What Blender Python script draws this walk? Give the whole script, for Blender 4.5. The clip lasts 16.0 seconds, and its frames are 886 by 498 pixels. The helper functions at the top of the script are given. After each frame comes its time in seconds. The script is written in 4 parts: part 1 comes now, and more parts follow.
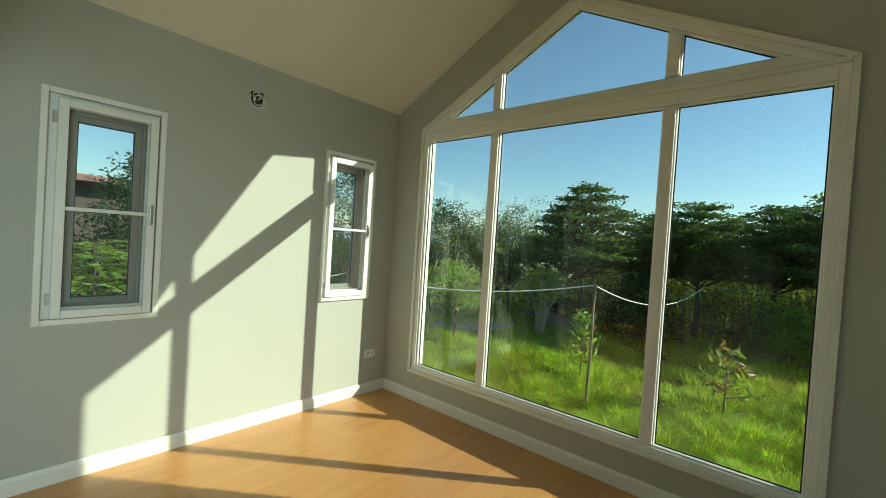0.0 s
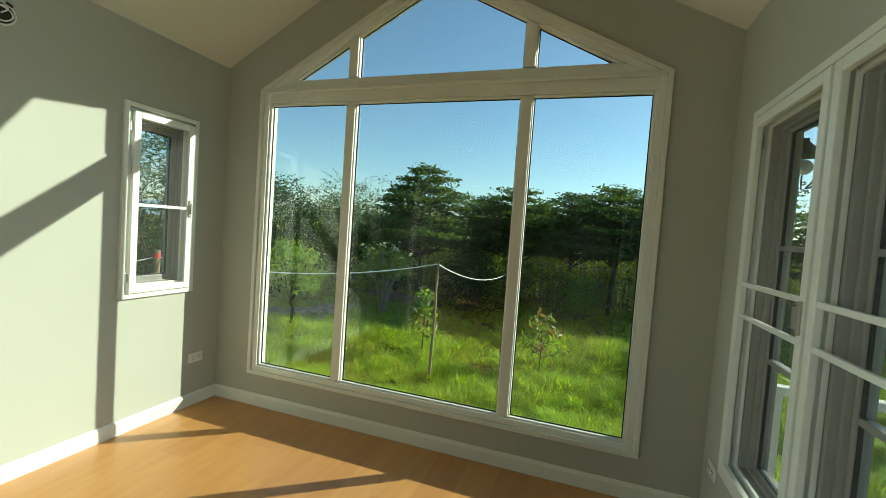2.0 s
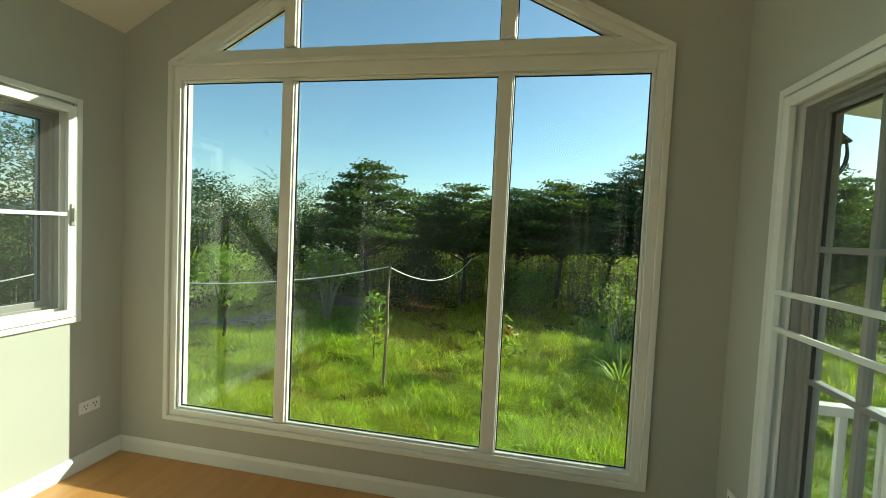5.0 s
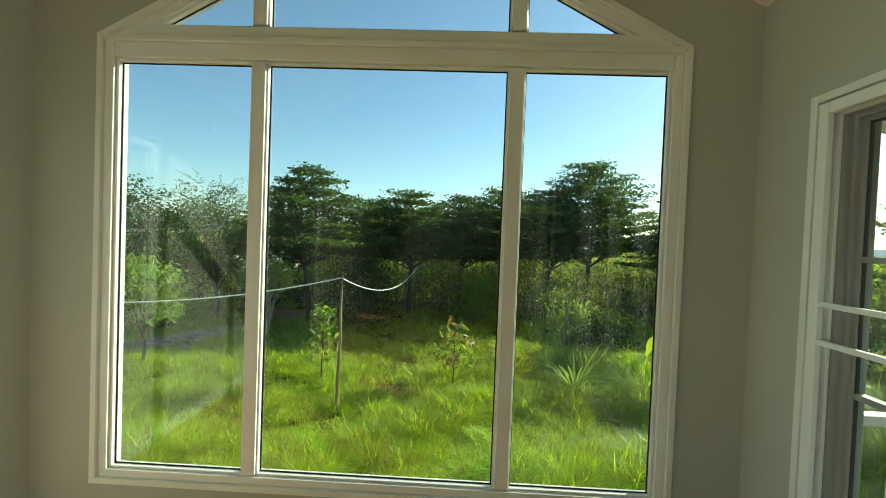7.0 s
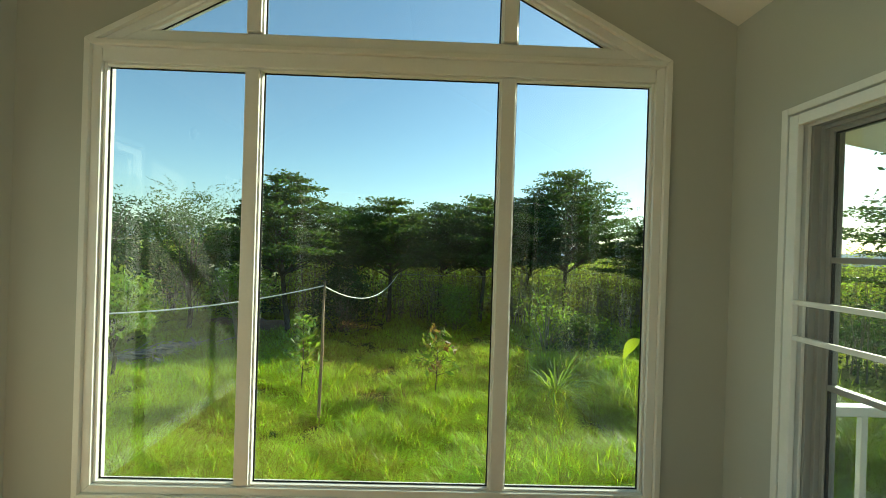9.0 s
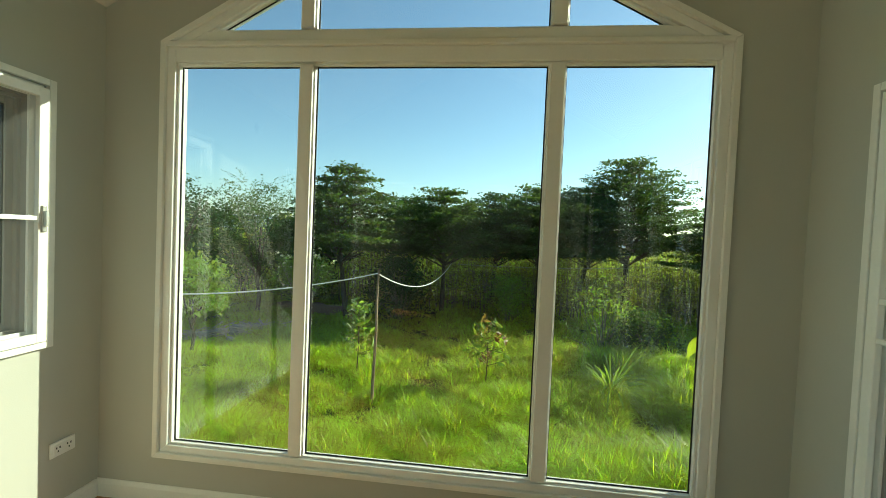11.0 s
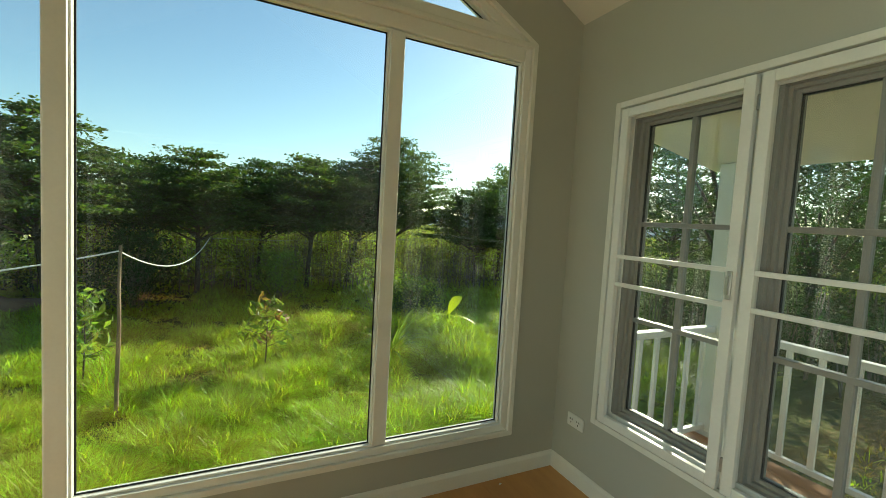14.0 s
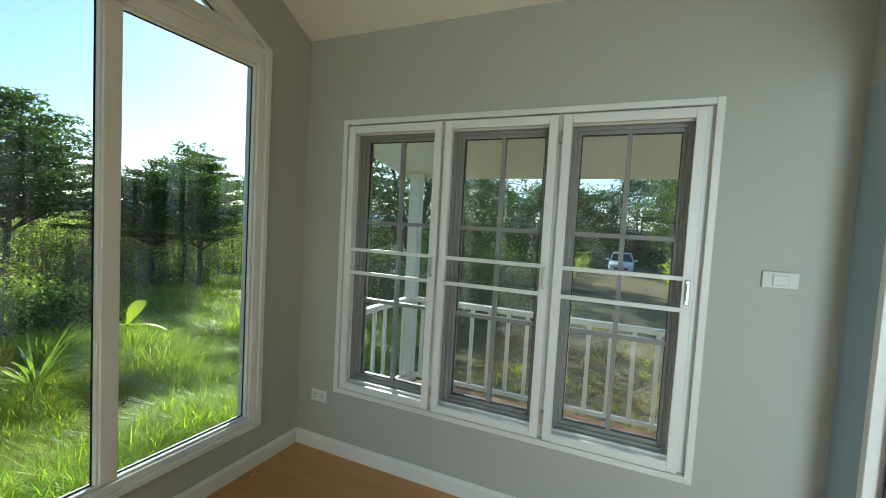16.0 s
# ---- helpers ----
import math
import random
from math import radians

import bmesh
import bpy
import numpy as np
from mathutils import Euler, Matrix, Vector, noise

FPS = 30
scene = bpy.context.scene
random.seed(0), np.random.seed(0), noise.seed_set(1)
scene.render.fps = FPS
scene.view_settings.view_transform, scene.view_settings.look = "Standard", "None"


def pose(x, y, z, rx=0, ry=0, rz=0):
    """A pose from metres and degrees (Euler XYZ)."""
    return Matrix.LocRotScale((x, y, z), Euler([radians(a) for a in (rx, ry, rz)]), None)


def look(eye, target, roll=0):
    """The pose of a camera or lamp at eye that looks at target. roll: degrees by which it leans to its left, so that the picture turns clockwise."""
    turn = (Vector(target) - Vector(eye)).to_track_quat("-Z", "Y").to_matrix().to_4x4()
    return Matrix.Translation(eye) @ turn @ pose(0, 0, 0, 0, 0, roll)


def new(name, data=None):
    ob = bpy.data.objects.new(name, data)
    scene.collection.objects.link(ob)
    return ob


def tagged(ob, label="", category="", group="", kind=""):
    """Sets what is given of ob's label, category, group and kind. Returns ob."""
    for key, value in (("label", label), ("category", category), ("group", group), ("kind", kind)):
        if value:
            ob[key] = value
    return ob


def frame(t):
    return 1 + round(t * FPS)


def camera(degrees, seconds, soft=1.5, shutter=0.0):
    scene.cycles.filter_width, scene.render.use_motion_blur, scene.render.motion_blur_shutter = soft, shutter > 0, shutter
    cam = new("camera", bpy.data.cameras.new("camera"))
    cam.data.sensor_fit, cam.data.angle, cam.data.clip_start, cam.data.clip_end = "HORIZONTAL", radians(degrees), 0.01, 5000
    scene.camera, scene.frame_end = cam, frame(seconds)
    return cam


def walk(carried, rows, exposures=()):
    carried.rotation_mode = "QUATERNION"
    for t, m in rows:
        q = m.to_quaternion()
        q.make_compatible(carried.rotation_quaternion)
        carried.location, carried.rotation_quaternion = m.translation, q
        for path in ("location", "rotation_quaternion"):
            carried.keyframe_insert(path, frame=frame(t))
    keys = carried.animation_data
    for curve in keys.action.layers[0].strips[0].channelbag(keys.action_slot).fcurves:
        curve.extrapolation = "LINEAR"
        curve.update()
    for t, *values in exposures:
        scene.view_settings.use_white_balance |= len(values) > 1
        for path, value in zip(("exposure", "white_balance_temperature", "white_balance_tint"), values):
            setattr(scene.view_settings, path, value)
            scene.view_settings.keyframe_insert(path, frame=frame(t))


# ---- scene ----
cam = camera(93.5, 16.0, soft=0.85)
EXPOSURES = [(0.0, 0.65, 6410, -15), (3.0, 0.76, 6410, -15), (5.5, 0.9, 6640, -16), (12.5, 0.93, 6700, -16), (13.5, 0.9, 6780, -14), (14.5, 0.96, 7200, -11), (15.5, 0.96, 6730, -8), (16.0, 1.0, 5730, -4)]
PATH = [
    (0, (1.241, -2.64, 1.419), (-0.073, -1.132, 1.381), 3.7),
    (0.5, (1.165, -2.6, 1.441), (0.0, -0.975, 1.391), 4.0),
    (1, (1.055, -2.583, 1.453), (0.087, -0.834, 1.376), 4.1),
    (1.5, (1.014, -2.56, 1.442), (0.23, -0.722, 1.352), 4.3),
    (2, (0.994, -2.544, 1.438), (0.356, -0.651, 1.349), 4.1),
    (2.5, (0.991, -2.536, 1.45), (0.45, -0.613, 1.354), 3.7),
    (3, (0.989, -2.547, 1.467), (0.504, -0.609, 1.365), 3.2),
    (3.2, (0.995, -2.536, 1.479), (0.517, -0.597, 1.368), 3.0),
    (5.5, (0.593, -2.06, 1.455), (0.288, -0.085, 1.389), 2.7),
    (6, (0.483, -2.01, 1.437), (0.271, -0.022, 1.394), 2.6),
    (6.5, (0.464, -1.969, 1.485), (0.339, 0.026, 1.417), 2.3),
    (7, (0.353, -1.937, 1.478), (0.285, 0.061, 1.433), 2.2),
    (7.5, (0.263, -1.936, 1.487), (0.243, 0.064, 1.472), 2.0),
    (8, (0.259, -1.946, 1.509), (0.272, 0.054, 1.499), 1.9),
    (8.5, (0.263, -1.948, 1.498), (0.299, 0.052, 1.498), 1.9),
    (9, (0.272, -1.974, 1.463), (0.311, 0.025, 1.459), 1.8),
    (9.5, (0.292, -1.97, 1.458), (0.277, 0.03, 1.436), 2.1),
    (10, (0.321, -1.973, 1.454), (0.167, 0.021, 1.422), 2.3),
    (10.2, (0.328, -1.957, 1.457), (0.1, 0.03, 1.417), 2.5),
    (12.5, (0.258, -2.03, 1.445), (0.164, -0.035, 1.339), 1.9),
    (13, (0.148, -2.017, 1.428), (0.36, -0.033, 1.299), 2.0),
    (13.5, (0.071, -1.949, 1.407), (0.602, -0.025, 1.272), 2.6),
    (14, (-0.015, -1.882, 1.419), (0.848, -0.083, 1.289), 3.3),
    (14.5, (-0.121, -1.834, 1.428), (1.062, -0.227, 1.297), 3.8),
    (15, (-0.219, -1.838, 1.439), (1.235, -0.469, 1.321), 4.0),
    (15.5, (-0.285, -1.872, 1.44), (1.391, -0.786, 1.333), 3.7),
    (16, (-0.39, -1.91, 1.466), (1.434, -1.098, 1.356), 3.2),
]
walk(cam, [(t, look(eye, target, roll)) for t, eye, target, roll in PATH], EXPOSURES)

# ---- world, sun, exposure ----
SUN_TO = Vector((1.0, 0.762, 0.629)).normalized()
SUN_ELEV = math.asin(SUN_TO.z)
world = bpy.data.worlds.new("sky")
scene.world = world
world.use_nodes = True
wn = world.node_tree.nodes
sky = wn.new("ShaderNodeTexSky")
sky.sky_type, sky.sun_disc = "NISHITA", False
sky.sun_elevation = SUN_ELEV
sky.sun_rotation = math.atan2(SUN_TO.x, SUN_TO.y)
sky.air_density, sky.dust_density, sky.ozone_density = 1.0, 0.4, 3.0
wn["Background"].inputs["Strength"].default_value = 0.108
world.node_tree.links.new(sky.outputs[0], wn["Background"].inputs["Color"])
sun_data = bpy.data.lights.new("sun", "SUN")
sun_data.energy, sun_data.angle, sun_data.color = 4.65, radians(0.53), (1.0, 0.91, 0.80)
sun = new("sun", sun_data)
sun.matrix_world = look((0, 0, 30), Vector((0, 0, 30)) - SUN_TO)


def sky_lamp(name, loc, target, w, h, power):
    data = bpy.data.lights.new(name, "AREA")
    data.shape, data.size, data.size_y, data.energy, data.color = "RECTANGLE", w, h, power, (0.86, 0.94, 1.0)
    ob = new(name, data)
    ob.matrix_world = look(loc, target)
    return ob


# sky light in the two openings of the room behind
sky_lamp("window_light_west", (-1.93, -3.25, 1.25), (0, -3.25, 1.25), 0.8, 2.0, 34)
sky_lamp("window_light_east", (1.93, -3.25, 1.25), (0, -3.25, 1.25), 0.8, 2.0, 26)

# ---- materials ----
def mat(name, color, rough=0.6, metal=0.0, var=0.06, scale=3.0, fine=60.0, bump=0.05, spec=0.5, stretch=(1, 1, 1), transl=0.0,
        island=0.0, color2=None, obj_random=0.0):
    m = bpy.data.materials.new(name)
    m.use_nodes = True
    n, l = m.node_tree.nodes, m.node_tree.links
    b = n["Principled BSDF"]
    b.inputs["Roughness"].default_value = rough
    b.inputs["Metallic"].default_value = metal
    b.inputs["Specular IOR Level"].default_value = spec
    geo = n.new("ShaderNodeNewGeometry")
    mp = n.new("ShaderNodeMapping")
    mp.inputs["Scale"].default_value = stretch
    l.new(geo.outputs["Position"], mp.inputs["Vector"])
    big = n.new("ShaderNodeTexNoise")
    big.inputs["Scale"].default_value, big.inputs["Detail"].default_value = scale, 4
    l.new(mp.outputs[0], big.inputs["Vector"])
    small = n.new("ShaderNodeTexNoise")
    small.inputs["Scale"].default_value, small.inputs["Detail"].default_value = fine, 3
    l.new(mp.outputs[0], small.inputs["Vector"])
    mix = n.new("ShaderNodeMix")
    mix.data_type = "RGBA"
    c2 = color2 or tuple(c * (1 - 3 * var) for c in color)
    mix.inputs[6].default_value = (*color, 1)
    mix.inputs[7].default_value = (*c2, 1)
    add = n.new("ShaderNodeMath")
    add.operation = "MULTIPLY_ADD"
    l.new(small.outputs[0], add.inputs[0])
    add.inputs[1].default_value = 0.5
    l.new(big.outputs[0], add.inputs[2])
    rng = n.new("ShaderNodeMapRange")
    rng.inputs["From Min"].default_value, rng.inputs["From Max"].default_value = 0.5, 1.0
    l.new(add.outputs[0], rng.inputs["Value"])
    l.new(rng.outputs[0], mix.inputs[0])
    out_color = mix.outputs[2]
    if island or obj_random:
        hsv = n.new("ShaderNodeHueSaturation")
        src = geo.outputs["Random Per Island"]
        if obj_random:
            info = n.new("ShaderNodeObjectInfo")
            src = info.outputs["Random"]
        amount = island or obj_random
        r2 = n.new("ShaderNodeMapRange")
        r2.inputs["To Min"].default_value, r2.inputs["To Max"].default_value = 1 - amount, 1 + amount
        l.new(src, r2.inputs["Value"])
        l.new(r2.outputs[0], hsv.inputs["Value"])
        r3 = n.new("ShaderNodeMapRange")
        r3.inputs["To Min"].default_value, r3.inputs["To Max"].default_value = 0.5 - 0.06 * amount, 0.5 + 0.06 * amount
        l.new(src, r3.inputs["Value"])
        l.new(r3.outputs[0], hsv.inputs["Hue"])
        l.new(out_color, hsv.inputs["Color"])
        out_color = hsv.outputs[0]
    l.new(out_color, b.inputs["Base Color"])
    if bump:
        bp = n.new("ShaderNodeBump")
        bp.inputs["Strength"].default_value, bp.inputs["Distance"].default_value = bump, 0.004
        l.new(small.outputs[0], bp.inputs["Height"])
        l.new(bp.outputs[0], b.inputs["Normal"])
    if transl:
        tr = n.new("ShaderNodeBsdfTranslucent")
        tint = n.new("ShaderNodeMix")
        tint.data_type, tint.blend_type = "RGBA", "MULTIPLY"
        tint.inputs[0].default_value = 1.0
        tint.inputs[7].default_value = (2.1, 2.05, 0.8, 1)
        l.new(out_color, tint.inputs[6])
        l.new(tint.outputs[2], tr.inputs["Color"])
        ms = n.new("ShaderNodeMixShader")
        ms.inputs[0].default_value = transl
        l.new(b.outputs[0], ms.inputs[1])
        l.new(tr.outputs[0], ms.inputs[2])
        l.new(ms.outputs[0], n["Material Output"].inputs["Surface"])
    return m


def glass_mat(name, tint, ior=1.5, dirt=0.0):
    m = bpy.data.materials.new(name)
    m.use_nodes = True
    n, l = m.node_tree.nodes, m.node_tree.links
    n.remove(n["Principled BSDF"])
    tr = n.new("ShaderNodeBsdfTransparent")
    tr.inputs[0].default_value = (*tint, 1)
    gl = n.new("ShaderNodeBsdfGlossy")
    gl.inputs["Roughness"].default_value = 0.0
    fr = n.new("ShaderNodeFresnel")
    fr.inputs["IOR"].default_value = ior
    ms = n.new("ShaderNodeMixShader")
    l.new(fr.outputs[0], ms.inputs[0])
    l.new(tr.outputs[0], ms.inputs[1])
    l.new(gl.outputs[0], ms.inputs[2])
    last = ms
    if dirt:
        geo = n.new("ShaderNodeNewGeometry")
        mp = n.new("ShaderNodeMapping")
        mp.inputs["Scale"].default_value = (1, 1, 0.35)
        l.new(geo.outputs["Position"], mp.inputs[0])
        no = n.new("ShaderNodeTexNoise")
        no.inputs["Scale"].default_value, no.inputs["Detail"].default_value = 2.2, 6
        l.new(mp.outputs[0], no.inputs["Vector"])
        rg = n.new("ShaderNodeMapRange")
        rg.inputs["From Min"].default_value, rg.inputs["From Max"].default_value = 0.45, 0.8
        rg.inputs["To Max"].default_value = dirt
        l.new(no.outputs[0], rg.inputs["Value"])
        df = n.new("ShaderNodeBsdfTranslucent")
        df.inputs[0].default_value = (0.8, 0.82, 0.8, 1)
        m2 = n.new("ShaderNodeMixShader")
        l.new(rg.outputs[0], m2.inputs[0])
        l.new(ms.outputs[0], m2.inputs[1])
        l.new(df.outputs[0], m2.inputs[2])
        last = m2
    l.new(last.outputs[0], n["Material Output"].inputs["Surface"])
    return m


WALL = mat("wall_paint", (0.49, 0.495, 0.44), 0.75, var=0.02, scale=1.3, fine=180, bump=0.08)
BLUEWALL = mat("blue_grey_paint", (0.36, 0.46, 0.52), 0.7, var=0.02, scale=1.3, fine=180, bump=0.08)
CEIL = mat("ceiling_paint", (0.78, 0.75, 0.67), 0.8, var=0.02, scale=1.0, fine=150, bump=0.05)
WHITE = mat("white_window_paint", (0.86, 0.86, 0.82), 0.38, var=0.025, scale=4, fine=90, bump=0.02)
TRIMW = mat("white_trim_paint", (0.84, 0.835, 0.78), 0.45, var=0.03, scale=3, fine=120, bump=0.04)
TAUPE = mat("taupe_coated_aluminium", (0.305, 0.303, 0.285), 0.42, metal=0.0, var=0.03, scale=6, fine=200, bump=0.02)
GASKET = mat("black_rubber", (0.015, 0.015, 0.016), 0.6, var=0.05, bump=0.0)
STEEL = mat("brushed_steel", (0.55, 0.54, 0.52), 0.35, metal=0.9, var=0.04, fine=200)
SWITCHP = mat("cream_plastic", (0.60, 0.60, 0.53), 0.4, var=0.01, bump=0.0)
PLATE = mat("white_plastic", (0.82, 0.82, 0.78), 0.35, var=0.01, bump=0.0)
DARK = mat("dark_plastic", (0.03, 0.03, 0.03), 0.5, var=0.05, bump=0.0)
PLANK = mat("honey_oak_laminate", (0.58, 0.30, 0.105), 0.33, var=0.0, scale=2.2, fine=26, bump=0.03, stretch=(8, 1.0, 8),
            color2=(0.50, 0.245, 0.08), obj_random=0.05)
GLASS = glass_mat("window_glass", (0.95, 0.98, 0.97), 1.9, 0.012)
GLASS2 = glass_mat("tinted_casement_glass", (0.85, 0.885, 0.875), 1.75, 0.012)
CLEAR = bpy.data.materials.new("clear_outer_face")
CLEAR.use_nodes = True
CLEAR.node_tree.nodes.remove(CLEAR.node_tree.nodes["Principled BSDF"])
_clear = CLEAR.node_tree.nodes.new("ShaderNodeBsdfTransparent")
CLEAR.node_tree.links.new(_clear.outputs[0], CLEAR.node_tree.nodes["Material Output"].inputs["Surface"])
DECK = mat("terracotta_deck_board", (0.44, 0.22, 0.11), 0.7, var=0.05, scale=5, fine=60, spec=0.15, stretch=(6, 1, 6), obj_random=0.08)
RAILP = mat("white_railing_paint", (0.82, 0.82, 0.78), 0.45, var=0.03)
SOFFIT = mat("cream_soffit_paint", (0.90, 0.83, 0.70), 0.8, var=0.02)
CONCRETE = mat("concrete", (0.36, 0.35, 0.32), 0.85, var=0.08, scale=2, fine=40, bump=0.2)
ROOFT = mat("roof_tile", (0.42, 0.20, 0.16), 0.7, var=0.06, scale=5, fine=50)
BARK = mat("bark", (0.10, 0.075, 0.055), 0.9, var=0.12, scale=8, fine=60, bump=0.5)
PALEBARK = mat("pale_bark", (0.26, 0.22, 0.17), 0.9, var=0.1, scale=8, fine=60, bump=0.4)
POLEW = mat("weathered_bamboo_pole", (0.28, 0.20, 0.13), 0.8, var=0.1, scale=10, fine=70, bump=0.3)
ROPE = mat("white_rope", (0.88, 0.87, 0.83), 0.7, var=0.04, fine=200)
REDTAPE = mat("red_tape", (0.55, 0.05, 0.03), 0.5, var=0.04)
STONE = mat("pale_rubble", (0.42, 0.39, 0.34), 0.9, var=0.1, scale=6, fine=40, bump=0.4, obj_random=0.25)
LEAF = mat("tree_leaf", (0.075, 0.12, 0.034), 0.5, var=0.12, scale=1.2, fine=20, bump=0, spec=0.22, transl=0.40, island=0.45)
LEAFD = mat("dark_leaf", (0.045, 0.088, 0.030), 0.55, var=0.12, scale=1.2, fine=20, bump=0, spec=0.15, transl=0.32, island=0.5)
LEAFY = mat("light_leaf", (0.21, 0.30, 0.07), 0.45, var=0.10, scale=1.2, fine=20, bump=0, spec=0.25, transl=0.45, island=0.4)
LEAFO = mat("olive_leaf", (0.27, 0.28, 0.09), 0.5, var=0.12, scale=1.2, fine=20, bump=0, spec=0.25, transl=0.45, island=0.75)
LEAFH = mat("hedge_leaf", (0.27, 0.32, 0.08), 0.45, var=0.12, scale=1.2, fine=20, bump=0, spec=0.35, transl=0.55, island=0.75)
LEAFR = mat("reddish_young_leaf", (0.24, 0.17, 0.07), 0.45, var=0.10, scale=4, fine=20, bump=0, spec=0.25, transl=0.4, island=0.3)
DRYSTICK = mat("sun_bleached_stick", (0.62, 0.54, 0.42), 0.85, var=0.1, scale=8, fine=60, bump=0.3)
GREYSTEM = mat("pale_grey_stem", (0.40, 0.33, 0.26), 0.9, var=0.1, scale=8, fine=60, bump=0.3)
SOIL = mat("red_brown_soil", (0.36, 0.22, 0.14), 0.95, var=0.1, scale=3, fine=30, bump=0.5)
# brown wall darkened, its base colour includes the shade it stands in
HOUSEWALL = mat("brown_wall_painted_shade", (0.10, 0.082, 0.07), 0.9, var=0.05)
PETAL = mat("white_petal", (0.75, 0.74, 0.66), 0.6, var=0.02, bump=0, transl=0.3)
BANANA = mat("banana_leaf", (0.42, 0.50, 0.06), 0.4, var=0.06, scale=4, fine=30, bump=0.1, transl=0.6)
GRASS = mat("grass_blade", (0.38, 0.47, 0.06), 0.45, spec=0.3, var=0.0, scale=0.55, fine=3.0, bump=0, transl=0.5, island=0.6, color2=(0.26, 0.31, 0.045))
STRAW = mat("dry_grass", (0.36, 0.27, 0.11), 0.7, spec=0.15, var=0.0, scale=1, fine=3.0, bump=0, transl=0.35, island=0.5, color2=(0.24, 0.22, 0.07))
CARP = mat("pale_blue_car_paint", (0.80, 0.85, 0.90), 0.25, var=0.01, bump=0)
CARGLASS = mat("dark_car_glass", (0.02, 0.025, 0.03), 0.08, var=0.0, bump=0)
TYRE = mat("tyre_rubber", (0.02, 0.02, 0.02), 0.8, var=0.05)
# blue-grey base colour carries the haze of distance
HILL = mat("haze_tinted_hill", (0.30, 0.40, 0.46), 1.0, var=0.05, scale=0.01, fine=0.1, bump=0)

# fly screen: open weave, mostly clear
SCREEN = bpy.data.materials.new("fly_screen")
SCREEN.use_nodes = True
_sn, _sl = SCREEN.node_tree.nodes, SCREEN.node_tree.links
_sn["Principled BSDF"].inputs["Base Color"].default_value = (0.35, 0.35, 0.33, 1)
_sn["Principled BSDF"].inputs["Roughness"].default_value = 0.7
_st = _sn.new("ShaderNodeBsdfTransparent")
_sm = _sn.new("ShaderNodeMixShader")
_sm.inputs[0].default_value = 0.085
_sl.new(_st.outputs[0], _sm.inputs[1])
_sl.new(_sn["Principled BSDF"].outputs[0], _sm.inputs[2])
_sl.new(_sm.outputs[0], _sn["Material Output"].inputs["Surface"])

# ground: grass soil, bare patches and a dirt track
GROUND = bpy.data.materials.new("lawn_soil")
GROUND.use_nodes = True
_n, _l = GROUND.node_tree.nodes, GROUND.node_tree.links
_geo = _n.new("ShaderNodeNewGeometry")
_n1 = _n.new("ShaderNodeTexNoise")
_n1.inputs["Scale"].default_value, _n1.inputs["Detail"].default_value = 0.5, 6
_n2 = _n.new("ShaderNodeTexNoise")
_n2.inputs["Scale"].default_value, _n2.inputs["Detail"].default_value = 14, 5
_mix = _n.new("ShaderNodeMix")
_mix.data_type = "RGBA"
_mix.inputs[6].default_value, _mix.inputs[7].default_value = (0.07, 0.11, 0.03, 1), (0.11, 0.12, 0.05, 1)
_l.new(_geo.outputs["Position"], _n1.inputs["Vector"])
_l.new(_geo.outputs["Position"], _n2.inputs["Vector"])
_l.new(_n1.outputs[0], _mix.inputs[0])
_sep = _n.new("ShaderNodeSeparateXYZ")
_l.new(_geo.outputs["Position"], _sep.inputs[0])
_tr = _n.new("ShaderNodeMapRange")
_tr.inputs["From Min"].default_value, _tr.inputs["From Max"].default_value = 4.0, 7.5
_l.new(_sep.outputs["X"], _tr.inputs["Value"])
_ty = _n.new("ShaderNodeMapRange")
_ty.inputs["From Min"].default_value, _ty.inputs["From Max"].default_value = 2.5, -1.0
_l.new(_sep.outputs["Y"], _ty.inputs["Value"])
_tm = _n.new("ShaderNodeMath")
_tm.operation = "MULTIPLY"
_l.new(_tr.outputs[0], _tm.inputs[0])
_l.new(_ty.outputs[0], _tm.inputs[1])
_tn = _n.new("ShaderNodeMath")
_tn.operation = "MULTIPLY"
_l.new(_tm.outputs[0], _tn.inputs[0])
_nr = _n.new("ShaderNodeMapRange")
_nr.inputs["From Min"].default_value, _nr.inputs["From Max"].default_value = 0.35, 0.6
_l.new(_n2.outputs[0], _nr.inputs["Value"])
_l.new(_nr.outputs[0], _tn.inputs[1])
_mix2 = _n.new("ShaderNodeMix")
_mix2.data_type = "RGBA"
_mix2.inputs[7].default_value = (0.33, 0.255, 0.17, 1)
_l.new(_mix.outputs[2], _mix2.inputs[6])
_l.new(_tn.outputs[0], _mix2.inputs[0])
_l.new(_mix2.outputs[2], _n["Principled BSDF"].inputs["Base Color"])
_n["Principled BSDF"].inputs["Roughness"].default_value = 1.0
_n["Principled BSDF"].inputs["Specular IOR Level"].default_value = 0.0
_bp = _n.new("ShaderNodeBump")
_bp.inputs["Strength"].default_value, _bp.inputs["Distance"].default_value = 0.6, 0.05
_l.new(_n2.outputs[0], _bp.inputs["Height"])
_l.new(_bp.outputs[0], _n["Principled BSDF"].inputs["Normal"])


# ---- building helpers ----
def bx(bm, x0, x1, y0, y1, z0, z1):
    """An axis-aligned block added to bm."""
    m = Matrix.LocRotScale(((x0 + x1) / 2, (y0 + y1) / 2, (z0 + z1) / 2), None, (abs(x1 - x0), abs(y1 - y0), abs(z1 - z0)))
    return bmesh.ops.create_cube(bm, size=1, matrix=m)["verts"]


